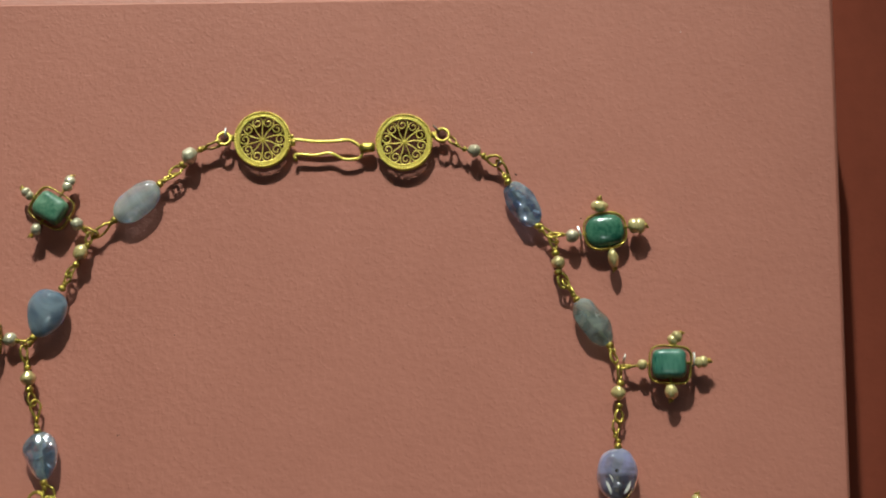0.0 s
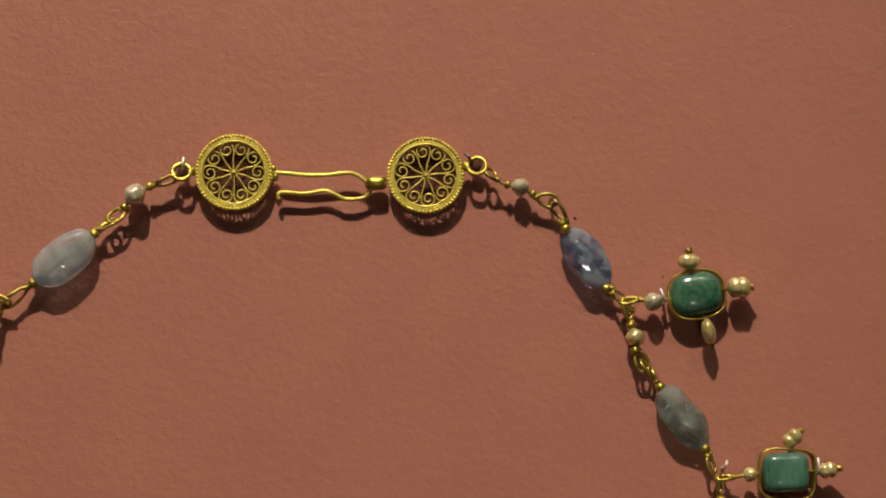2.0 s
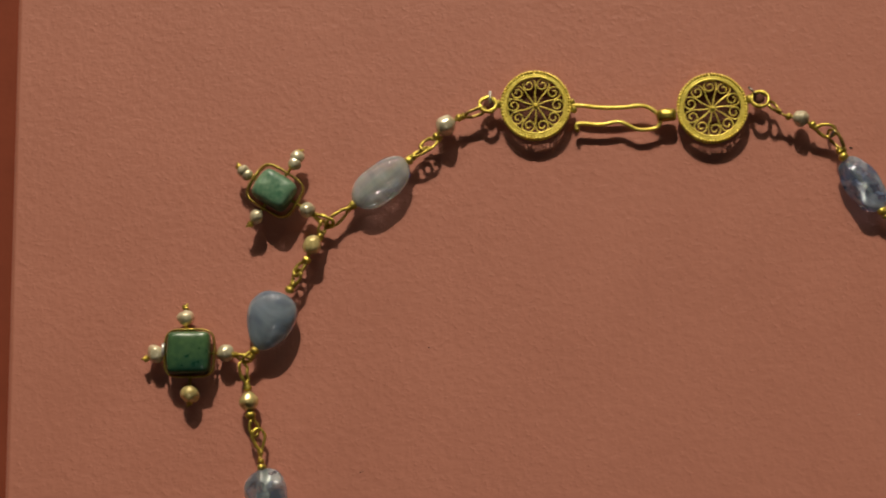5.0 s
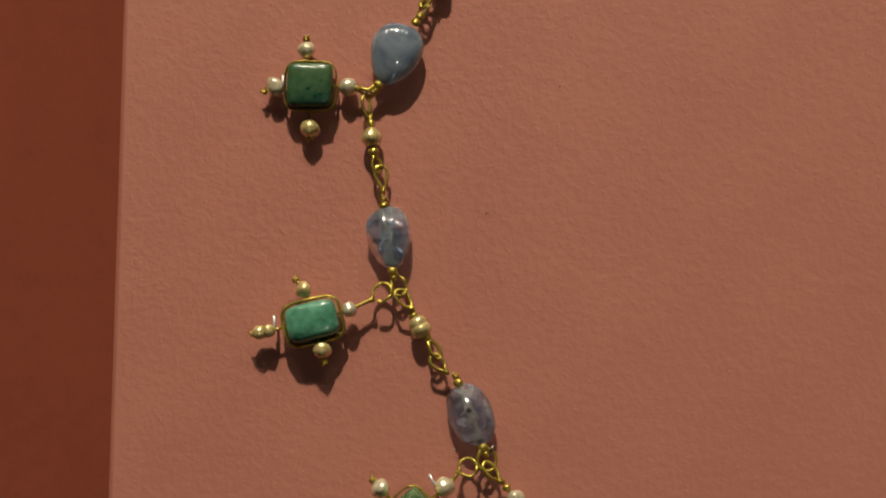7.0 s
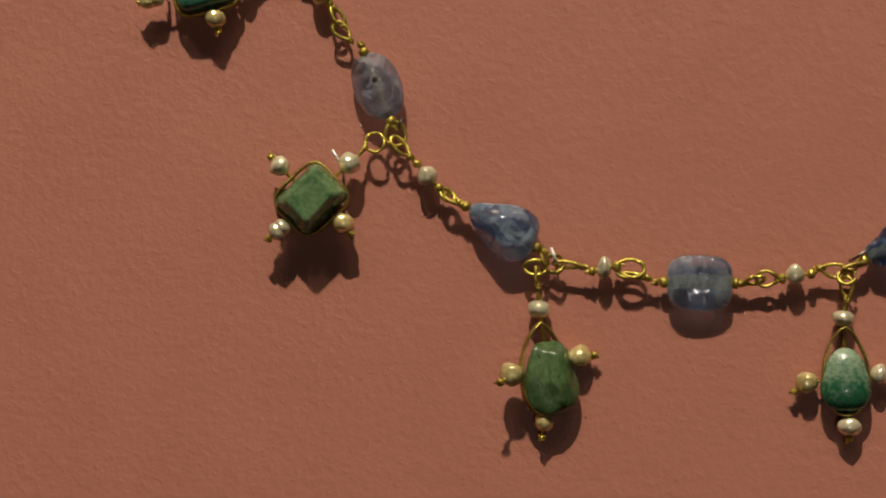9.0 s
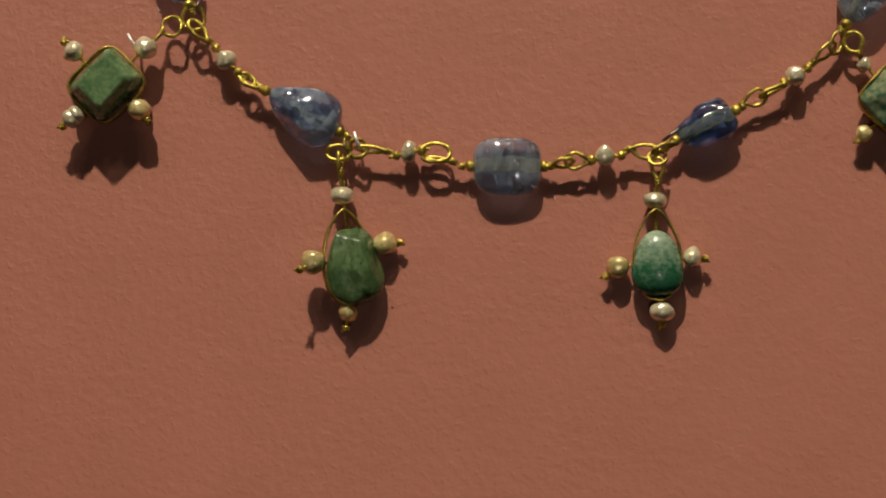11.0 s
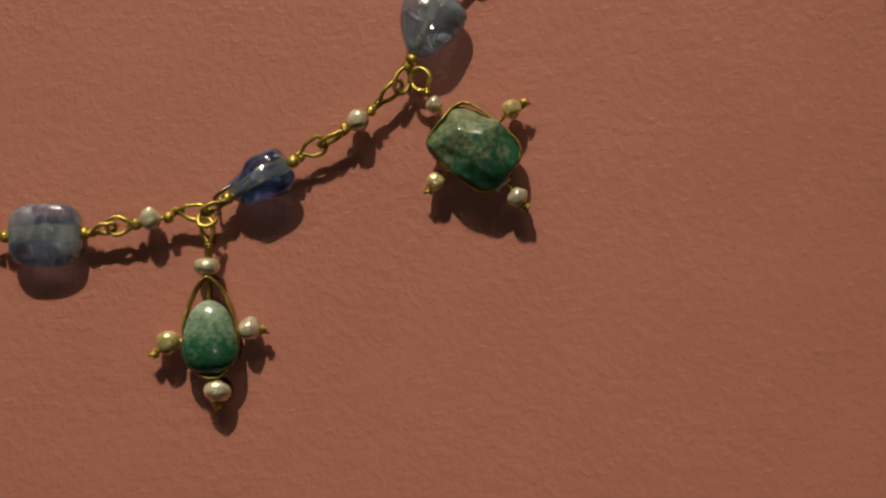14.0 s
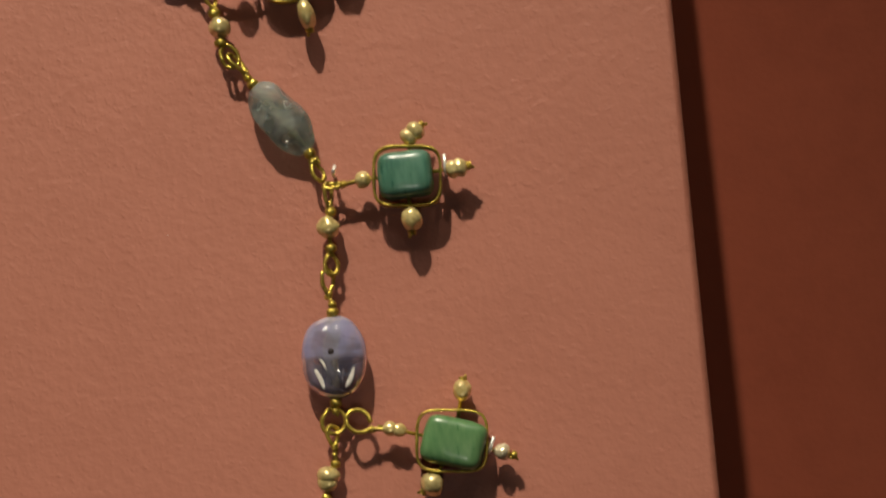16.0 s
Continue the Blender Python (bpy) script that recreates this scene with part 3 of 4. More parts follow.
def pendant(x, y, half, turn, material, label, pearls, p=4.0, q=4.0, frame_half=None, frame_p=4.5, frame_shift=(0.0, 0.0), rise=0.0, seed=0.0,
            taper=0.0, amp=0.035, drop=False, frame_turn=None, lean=0.0, hang=None, rough=1.4, frame_wave=0.05, frame_top=0.09, frame_thick=0.038, facets=0, frame_dark=False, loop=None, stepped=False):
    """A green stone in a strip-gold frame, with pearls wired to its sides. pearls: (x, y, z, length, width, turn, peach, lobes, knot_x, knot_y)."""
    it = thing("emerald_pendant", x, y, label, "pendant", "pendants of the necklace")
    z = half[2] + rise
    if stepped:
        bm = step_cut(bmesh.new(), (x, y, z), half, turn)
    else:
        bm = blob(bmesh.new(), (x, y, z), half, turn, p, q, taper, amp, rough, seed, level=5, lean=lean, under=0.5, facets=facets)
    low = min(v.co.z for v in bm.verts) - rise
    for v in bm.verts:
        v.co.z -= low
    stone = part("stone", bm, material, it)
    if stepped:
        shade_flat(stone)
    fh = frame_half or (half[0] * 1.10, half[1] * 1.10)
    ft = radians(turn if frame_turn is None else frame_turn)
    place = (Matrix.Translation((x + frame_shift[0], y + frame_shift[1], 0)) @ Matrix.Rotation(ft, 4, "Z")
             @ Matrix.Translation((0, 0, z)) @ Matrix.Rotation(radians(lean), 4, "X") @ Matrix.Translation((0, 0, -z)))
    pts = drop_outline(fh, 0.45) if drop else outline(fh, frame_p)
    # frame_dark: browner gold, which also imitates shade on the strip
    part("frame", band(bmesh.new(), pts, frame_thick, z - 0.10, z + frame_top, place, frame_wave), GOLD_DARK if frame_dark else GOLD, it, "thin strip-gold frame round the stone")
    for k, (px, py, pz, length, width, pturn, peach, lobes, kx, ky, *rise_of_knot) in enumerate(pearls):
        bead = pearl(it, px, py, pz, length, width, pturn, peach, seed + 3.1 * k, lobes=lobes)
        inner = Vector((px + (x - px) * 0.55, py + (y - py) * 0.55, pz + (z - pz) * 0.55))
        end = Vector((kx, ky, pz + sum(rise_of_knot)))
        part("wire", tube(bmesh.new(), [inner, Vector((px, py, pz)), end], 0.028, n=6), GOLD, bead)
        if (end - Vector((px, py, pz))).length > 0.05 and (hang is None or k != 0):
            part("wire_knot", coil(bmesh.new(), end, end - Vector((px, py, pz))), GOLD, bead)
    if hang:
        pz = pearls[0][2]
        knots = [Vector((pearls[0][0], pearls[0][1], pz)), *[Vector((hx, hy, hz)) for hx, hy, hz in hang]]
        part("hanging_wire", tube(bmesh.new(), curve(knots, 6), 0.034, n=7, wobble=0.25), GOLD_DARK, it)
        eye(parent=it, **loop)
    return it


def pin(x, y, angle, length, height=0.45, dark=False, r=0.027):
    """A steel pin pushed into the board, its top bent over the piece that it holds."""
    dx, dy = math.cos(radians(angle)), math.sin(radians(angle))
    knots = [(x - dx * length * 0.5, y - dy * length * 0.5, 0.0), (x - dx * length * 0.5, y - dy * length * 0.5, height * 0.8),
             (x - dx * length * 0.36, y - dy * length * 0.36, height), (x, y, height + 0.03), (x + dx * length * 0.5, y + dy * length * 0.5, height - 0.02)]
    it = part("mounting_pin", tube(bmesh.new(), curve(knots, 5), r, n=7), PIN_DARK if dark else SILVER)
    return tagged(it, "dark tarnished steel mounting pin stuck in the board" if dark else "bright bent steel mounting pin stuck in the board", "pin", "mounting pins")


# ---------------------------------------------------------------- the necklace, from the clasp round
necklace = thing("necklace", 0, -7, "gold chain necklace of pale blue sapphire beads and pearls", "necklace")
# the clasp
clasp_disc(-1.719, 0.111, 0.255, 0.722, 4)
clasp_disc(1.775, -0.006, 0.255, 0.722, -8)
chain_ring(-2.665, 0.129, 0.32, 0.163, 0, 1, -18, 0.04)
chain_ring(2.711, 0.139, 0.32, 0.17, 0, 1, -18, 0.04)
clasp_hook = part("clasp_hook", tube(bmesh.new(), curve([(-1.031, 0.100, 0.25), (-0.770, 0.074, 0.28), (-0.413, 0.033, 0.28), (-0.009, 0.030, 0.27), (0.396, 0.060, 0.26), (0.633, -0.054, 0.25), (0.746, -0.216, 0.22), (0.662, -0.379, 0.2), (0.318, -0.414, 0.22), (0.070, -0.300, 0.23), (-0.101, -0.251, 0.23), (-0.434, -0.299, 0.22), (-0.813, -0.270, 0.22), (-0.912, -0.303, 0.22), (-0.908, -0.398, 0.2)], 8), 0.042, n=8, wobble=0.2), GOLD_BRIGHT, necklace, "hairpin clasp hook of bent gold wire")
gold_bead(clasp_hook, -0.989, 0.165, 0.26, 0.065)
gold_bead(clasp_hook, -0.961, 0.004, 0.26, 0.076)
gold_bead(clasp_hook, -0.897, -0.387, 0.2, 0.054)
part("clasp_barrel", blob(bmesh.new(), (0.871, -0.134, 0.24), (0.20, 0.125, 0.12), 4, p=4, q=2.2, amp=0.06, level=3), GOLD, necklace, "gold barrel eye of the clasp")
gold_bead(necklace, -2.466, 0.143, 0.27, 0.09, 0)
gold_bead(necklace, 2.500, 0.152, 0.27, 0.09, 0)
# the side that runs from the first disc
link = wire_link([(-3.144, -0.046, 0.30), (-3.245, -0.128, 0.30), (-3.510, -0.283, 0.30), (-3.699, -0.495, 0.30), (-3.800, -0.577, 0.30)])
gold_bead(link, -3.245, -0.128, 0.3, 0.082, -147.207)
gold_bead(link, -3.699, -0.495, 0.3, 0.082, -147.207)
pearl(link, -3.510, -0.283, 0.3, 0.211, 0.204, -147.207, False, 36.445)
eye(-3.143, -0.102, -2.725, 0.048, 0.055, roll=55, z=0.3, dark=True)
eye(-3.660, -0.543, -4.007, -0.735, 0.115, roll=25, z=0.28)
sapphire_bead(-4.806, -1.409, (0.658, 0.392, 0.243), 38.257, SAPPHIRE_PALE, "pale translucent blue-white sapphire bead", q=2.1, seed=1.3, taper=-0.04, p=2.3, amp=0.05)
eye(-4.233, -0.912, -3.843, -0.720, 0.055, roll=-58)
eye(-5.435, -1.908, -5.904, -2.281, 0.085, roll=-40)
link = wire_link([(-5.958, -2.356, 0.28), (-6.020, -2.470, 0.28), (-6.173, -2.646, 0.28), (-6.280, -2.945, 0.28), (-6.342, -3.059, 0.28)])
gold_bead(link, -6.020, -2.470, 0.28, 0.076, -116.936)
gold_bead(link, -6.280, -2.945, 0.28, 0.088, -116.936)
pearl(link, -6.173, -2.646, 0.28, 0.199, 0.192, -116.936, True, 27.491)
eye(-6.007, -2.493, -5.944, -2.157, 0.06, roll=50, z=0.28)
eye(-6.294, -2.949, -6.525, -3.239, 0.085, roll=35, z=0.27)
sapphire_bead(-7.002, -4.144, (0.603, 0.478, 0.29), 71.0, SAPPHIRE_BLUE, "milky blue pear-shaped sapphire bead", seed=4.2, taper=0.21, p=2.1, amp=0.05, flaws=0, wire=[(-7.295, -4.723), (-6.614, -3.531)])
eye(-6.590, -3.480, -6.405, -3.130, 0.085, roll=-38)
eye(-7.321, -4.737, -7.509, -4.943, 0.06, roll=-50)
link = wire_link([(-7.454, -5.327, 0.26), (-7.438, -5.456, 0.26), (-7.410, -5.723, 0.26), (-7.372, -5.988, 0.26), (-7.356, -6.117, 0.26)])
gold_bead(link, -7.438, -5.456, 0.26, 0.084, -83.168)
gold_bead(link, -7.372, -5.988, 0.26, 0.106, -83.168)
pearl(link, -7.410, -5.723, 0.26, 0.196, 0.183, -83.168, True, 24.346)
eye(-7.455, -5.387, -7.561, -4.936, 0.075, roll=35, z=0.28)
eye(-7.347, -6.047, -7.276, -6.399, 0.085, roll=-35)
sapphire_bead(-7.055, -7.623, (0.567, 0.411, 0.255), 98.341, SAPPHIRE_CLEAR, "clear pale blue sapphire bead with a drill hole", seed=2.2, taper=0.18, p=2.3, amp=0.08, facets=6)
eye(-7.174, -6.707, -7.237, -6.260, 0.135, roll=15, point=1.0)
eye(-6.909, -8.309, -6.775, -8.698, 0.125, roll=-15, point=0.25)
link = wire_link([(-6.626, -8.968, 0.26), (-6.553, -9.076, 0.26), (-6.444, -9.263, 0.26), (-6.292, -9.460, 0.26), (-6.219, -9.568, 0.26)])
gold_bead(link, -6.553, -9.076, 0.26, 0.095, -60.249)
gold_bead(link, -6.292, -9.460, 0.26, 0.073, -60.249)
pearl(link, -6.444, -9.263, 0.26, 0.178, 0.195, -60.249, True, 27.454, lobes=True)
eye(-6.599, -8.919, -6.880, -8.596, 0.11, roll=28, z=0.29)
eye(-6.274, -9.502, -6.057, -9.856, 0.09, roll=-35, r=0.036)
gold_bead(necklace, -5.925, -10.104, 0.24, 0.056, -45.214)
sapphire_bead(-5.465, -10.886, (0.585, 0.398, 0.247), -68.008, SAPPHIRE_LILAC, "pale lilac sapphire bead with a small pit", seed=7.7, p=2.5, amp=0.07, facets=5, pit=True)
eye(-5.948, -10.085, -6.205, -9.806, 0.125, roll=20, point=0.8)
eye(-5.190, -11.492, -5.110, -11.916, 0.165, roll=-12, point=0.15, wraps=1.4)
link = wire_link([(-4.954, -12.006, 0.26), (-4.867, -12.103, 0.26), (-4.775, -12.214, 0.26), (-4.602, -12.424, 0.26), (-4.400, -12.623, 0.26), (-4.313, -12.720, 0.26)])
gold_bead(link, -4.867, -12.103, 0.26, 0.059, -53.609)
gold_bead(link, -4.775, -12.214, 0.26, 0.080, -53.609)
gold_bead(link, -4.400, -12.623, 0.26, 0.080, -53.609)
pearl(link, -4.602, -12.424, 0.26, 0.176, 0.175, -53.609, False, 32.745)
eye(-4.908, -12.087, -5.195, -11.761, 0.1, roll=35, z=0.3)
eye(-4.385, -12.640, -4.150, -12.830, 0.1, roll=-25)
sapphire_bead(-3.336, -13.287, (0.645, 0.430, 0.284), -29.897, SAPPHIRE_MIX, "lumpy blue-grey pear-shaped sapphire bead", seed=9.1, taper=0.47, p=2.1, amp=0.08, rough=1.5, facets=7, flaws=4)
eye(-4.020, -12.905, -4.300, -12.735, 0.055, roll=55)
eye(-2.643, -13.676, -2.573, -13.942, 0.05, roll=-55, dark=True)
# the foot of the chain
link = wire_link([(-1.931, -14.054, 0.26), (-1.804, -14.028, 0.26), (-1.603, -13.976, 0.26), (-1.386, -13.941, 0.26), (-1.259, -13.915, 0.26)])
gold_bead(link, -1.804, -14.028, 0.26, 0.081, -5.009)
gold_bead(link, -1.386, -13.941, 0.26, 0.098, -5.009)
pearl(link, -1.603, -13.976, 0.26, 0.131, 0.201, -5.009, False, 12.654)
eye(-1.958, -13.956, -2.469, -13.890, 0.045, roll=-35, z=0.28)
eye(-1.405, -13.942, -0.929, -14.015, 0.15, roll=-15, z=0.28, r=0.038, point=0.3, gap=0.14, wraps=0)
gold_bead(necklace, -0.849, -14.145, 0.24, 0.060, -17.612)
sapphire_bead(0.002, -14.215, (0.551, 0.468, 0.22), -0.512, SAPPHIRE_SQUARE, "clear rounded square sapphire bead with a drill hole", seed=3.3, p=3.2, q=2.3, amp=0.06, flaws=3)
eye(-0.902, -14.128, -1.378, -14.072, 0.04, roll=58, z=0.26, r=0.035)
eye(0.695, -14.222, 1.089, -14.136, 0.06, roll=50)
link = wire_link([(1.243, -14.169, 0.26), (1.369, -14.138, 0.26), (1.585, -14.063, 0.26), (1.855, -14.062, 0.26), (1.967, -13.993, 0.26), (2.093, -13.962, 0.26)])
gold_bead(link, 1.369, -14.138, 0.26, 0.090, 9.011)
gold_bead(link, 1.855, -14.062, 0.26, 0.090, 9.011)
gold_bead(link, 1.967, -13.993, 0.26, 0.042, 9.011)
pearl(link, 1.585, -14.063, 0.26, 0.154, 0.183, 9.011, False, 27.454)
eye(1.328, -14.147, 0.944, -14.142, 0.135, roll=-15, z=0.28, point=0.7)
eye(1.992, -13.963, 2.437, -14.035, 0.13, roll=20, z=0.27, point=0.9)
sapphire_bead(3.226, -13.587, (0.494, 0.333, 0.24), 26.188, SAPPHIRE_DEEP, "clear deep blue sapphire bead with a drill hole", seed=5.1, taper=0.24, p=2.3, amp=0.15, rough=1.8)
eye(2.678, -13.884, 2.366, -14.020, 0.055, roll=-50, z=0.3, dark=True)
eye(3.831, -13.233, 4.200, -13.090, 0.14, roll=18, point=0.8, r=0.03)
link = wire_link([(4.380, -12.968, 0.26), (4.492, -12.902, 0.26), (4.678, -12.795, 0.26), (4.880, -12.673, 0.26), (4.992, -12.607, 0.26)])
gold_bead(link, 4.492, -12.902, 0.26, 0.081, 33.268)
gold_bead(link, 4.880, -12.673, 0.26, 0.081, 33.268)
pearl(link, 4.678, -12.795, 0.26, 0.158, 0.175, 33.268, False, 41.736)
eye(4.479, -12.940, 4.109, -13.131, 0.035, roll=-60, z=0.28, r=0.036)
eye(4.998, -12.561, 5.331, -12.268, 0.075, roll=45, dark=True)
# the side that runs up to the second disc
gold_bead(necklace, 4.925, -12.613, 0.24, 0.053, 50.194)
sapphire_bead(5.762, -11.457, (0.512, 0.432, 0.268), 62.663, SAPPHIRE_GREYBLUE, "clear grey-blue heart-shaped sapphire bead", seed=6.4, taper=0.32, p=2.4, amp=0.08)
eye(5.411, -12.051, 5.296, -12.439, 0.105, roll=-35, dark=True)
eye(6.148, -10.842, 6.467, -10.507, 0.05, roll=55)
link = wire_link([(6.520, -10.331, 0.26), (6.554, -10.206, 0.26), (6.596, -9.936, 0.26), (6.725, -9.722, 0.26), (6.726, -9.581, 0.26), (6.760, -9.456, 0.26)])
gold_bead(link, 6.554, -10.206, 0.26, 0.075, 78.004)
gold_bead(link, 6.725, -9.722, 0.26, 0.075, 78.004)
gold_bead(link, 6.726, -9.581, 0.26, 0.044, 78.004)
pearl(link, 6.596, -9.936, 0.26, 0.158, 0.171, 78.004, True, 23.976, lobes=True)
eye(6.558, -10.265, 6.494, -10.641, 0.12, roll=-20, z=0.28, r=0.038, gap=0.1)
eye(6.731, -9.448, 6.707, -9.157, 0.085, roll=35)
sapphire_bead(6.833, -8.149, (0.616, 0.493, 0.29), 87.396, SAPPHIRE_BAND, "flat oval lilac sapphire bead with a pit", seed=8.4, p=2.3, amp=0.05, pit=True, flaws=2,
              glints=[(-0.50, 0.42, 0.17, 0.030, 24), (-0.52, -0.50, 0.15, 0.034, -26), (-0.16, 0.30, 0.10, 0.018, 30)])
eye(6.775, -8.898, 6.735, -9.276, 0.165, roll=-12, z=0.28, point=0.2, wraps=1.4)
eye(6.829, -7.186, 6.823, -6.838, 0.085, roll=35)
gold_bead(necklace, 6.812, -7.241, 0.24, 0.063, 86.626)
link = wire_link([(6.909, -6.654, 0.28), (6.918, -6.524, 0.28), (6.902, -6.209, 0.28), (6.957, -5.975, 0.28), (6.966, -5.845, 0.28)])
gold_bead(link, 6.918, -6.524, 0.28, 0.090, 86.982)
gold_bead(link, 6.957, -5.975, 0.28, 0.090, 86.982)
pearl(link, 6.902, -6.209, 0.28, 0.171, 0.174, 86.982, True, 21.46)
eye(6.895, -6.591, 6.902, -6.923, 0.1, roll=-30, z=0.28)
eye(6.942, -5.896, 6.937, -5.536, 0.055, roll=50, dark=True, z=0.28)
sapphire_bead(6.325, -4.507, (0.633, 0.342, 0.24), -55.416, SAPPHIRE_GREY, "cloudy grey-green sapphire bead", seed=11.3, p=2.3, amp=0.12, rough=1.6, facets=7)
eye(6.740, -5.208, 6.862, -5.493, 0.075, roll=-40)
eye(5.829, -3.739, 5.602, -3.459, 0.055, roll=55)
link = wire_link([(5.518, -3.404, 0.28), (5.501, -3.275, 0.28), (5.506, -3.040, 0.28), (5.441, -2.817, 0.28), (5.424, -2.688, 0.28)])
gold_bead(link, 5.501, -3.275, 0.28, 0.095, 101.874)
gold_bead(link, 5.441, -2.817, 0.28, 0.095, 101.874)
pearl(link, 5.506, -3.040, 0.28, 0.171, 0.165, 101.874, True, 36.556)
eye(5.556, -3.311, 5.683, -3.660, 0.125, roll=-18, z=0.28, point=0.4)
eye(5.443, -2.753, 5.340, -2.336, 0.08, roll=40, z=0.28)
sapphire_bead(4.664, -1.585, (0.602, 0.350, 0.245), -57.235, SAPPHIRE_BLUE2, "bright blue sapphire bead with chipped facets", seed=12.9, p=2.3, amp=0.08, rough=2.0, facets=9)
eye(5.109, -2.149, 5.501, -2.557, 0.075, roll=-40)
eye(4.314, -0.883, 4.056, -0.500, 0.08, roll=-45, dark=True)
link = wire_link([(3.841, -0.438, 0.30), (3.720, -0.392, 0.30), (3.499, -0.263, 0.30), (3.263, -0.217, 0.30), (3.142, -0.171, 0.30)])
gold_bead(link, 3.720, -0.392, 0.3, 0.080, 151.09)
gold_bead(link, 3.263, -0.217, 0.3, 0.073, 151.09)
pearl(link, 3.499, -0.263, 0.3, 0.163, 0.165, 151.09, False, 31.08)
eye(3.795, -0.460, 4.166, -0.549, 0.115, roll=25, z=0.29, point=0.5)
eye(3.065, -0.099, 2.873, 0.087, 0.07, roll=45, z=0.3, wraps=3.4)
part("figure_eight_link", tube(bmesh.new(), curve([(-2.576, -13.931, 0.27), (-2.657, -13.866, 0.29), (-2.781, -13.850, 0.31), (-2.893, -13.888, 0.33), (-2.944, -13.964, 0.27), (-2.911, -14.044, 0.29), (-2.809, -14.093, 0.31), (-2.682, -14.089, 0.33), (-2.588, -14.033, 0.27), (-2.571, -13.838, 0.29), (-2.501, -13.773, 0.31), (-2.406, -13.764, 0.33), (-2.325, -13.813, 0.27), (-2.290, -13.902, 0.29), (-2.316, -13.994, 0.31), (-2.392, -14.052, 0.33), (-2.487, -14.052, 0.27), (-2.563, -13.995, 0.29)], 4), 0.036, n=7, wobble=0.3), GOLD, necklace, "figure-eight link of bent gold wire")
chain_ring(2.436, -14.104, 0.30, 0.145, 15, 0.95, -25, 0.034, gap=0.08)
# the pendants
pendant(-6.908, -1.547, (0.402, 0.326, 0.31), -32.263, EMERALD_L, "pale green cushion emerald pendant in gold with pearls",
        [(-6.262, -1.954, 0.34, 0.155, 0.155, -45.709, False, False, -5.962, -2.258),
         (-7.502, -1.182, 0.34, 0.179, 0.131, 136.845, False, True, -7.637, -1.056),
         (-6.493, -0.942, 0.34, 0.215, 0.143, 66.984, False, True, -6.428, -0.784),
         (-7.279, -2.069, 0.34, 0.143, 0.143, -128.109, False, False, -7.399, -2.225)], amp=0.06, frame_dark=True, frame_half=(0.480, 0.405), hang=[(-6.114, -2.043, 0.28)], loop=dict(x0=-6.114, y0=-2.043, x1=-5.747, y1=-2.216, wide=0.05, roll=50, z=0.28))
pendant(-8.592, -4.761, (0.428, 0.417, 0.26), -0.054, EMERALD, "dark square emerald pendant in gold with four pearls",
        [(-7.873, -4.769, 0.24, 0.172, 0.172, -14.678, False, False, -7.627, -4.831),
         (-9.266, -4.764, 0.24, 0.161, 0.195, -153.192, False, False, -9.457, -4.863),
         (-8.684, -4.060, 0.24, 0.161, 0.172, 91.19, False, False, -8.689, -3.855),
         (-8.580, -5.566, 0.24, 0.172, 0.195, -92.401, True, False, -8.586, -5.738)], p=7, q=5, frame_dark=True, frame_thick=0.03, frame_half=(0.475, 0.455), hang=[(-7.681, -4.808, 0.28)], loop=dict(x0=-7.681, y0=-4.808, x1=-7.369, y1=-4.913, wide=0.05, roll=45, z=0.28))
pendant(-8.434, -9.202, (0.497, 0.352, 0.31), 14.559, EMERALD_M, "mottled bright green oblong emerald pendant in gold",
        [(-7.743, -8.971, 0.35, 0.137, 0.148, 23.767, False, False, -7.523, -8.873),
         (-9.345, -9.408, 0.35, 0.228, 0.137, -167.483, True, True, -9.546, -9.454),
         (-8.620, -8.617, 0.35, 0.16, 0.16, 129.161, True, False, -8.773, -8.432),
         (-8.246, -9.725, 0.35, 0.171, 0.182, -77.951, True, False, -8.199, -9.943)], frame_thick=0.05, p=4.5, frame_half=(0.528, 0.394), hang=[(-7.320, -8.761, 0.3)], loop=dict(x0=-7.320, y0=-8.761, x1=-6.997, y1=-8.534, wide=0.15, roll=-15, z=0.3, point=0.1, gap=0.1))
pendant(-6.548, -12.828, (0.503, 0.405, 0.4), 43.71, EMERALD_S, "square cut dark green emerald pendant in gold",
        [(-5.909, -12.218, 0.38, 0.185, 0.185, 43.726, False, False, -5.739, -12.057),
         (-7.082, -13.347, 0.43, 0.162, 0.173, -139.434, False, True, -7.272, -13.509),
         (-7.093, -12.274, 0.43, 0.173, 0.184, 133.796, False, False, -7.247, -12.115),
         (-6.019, -13.235, 0.41, 0.184, 0.184, -51.503, True, False, -5.877, -13.415)], rise=0.02, stepped=True, frame_dark=True, frame_half=(0.523, 0.474), hang=[(-5.641, -11.936, 0.3)], loop=dict(x0=-5.641, y0=-11.936, x1=-5.351, y1=-11.774, wide=0.16, roll=-15, z=0.3, point=0.1, gap=0.06))
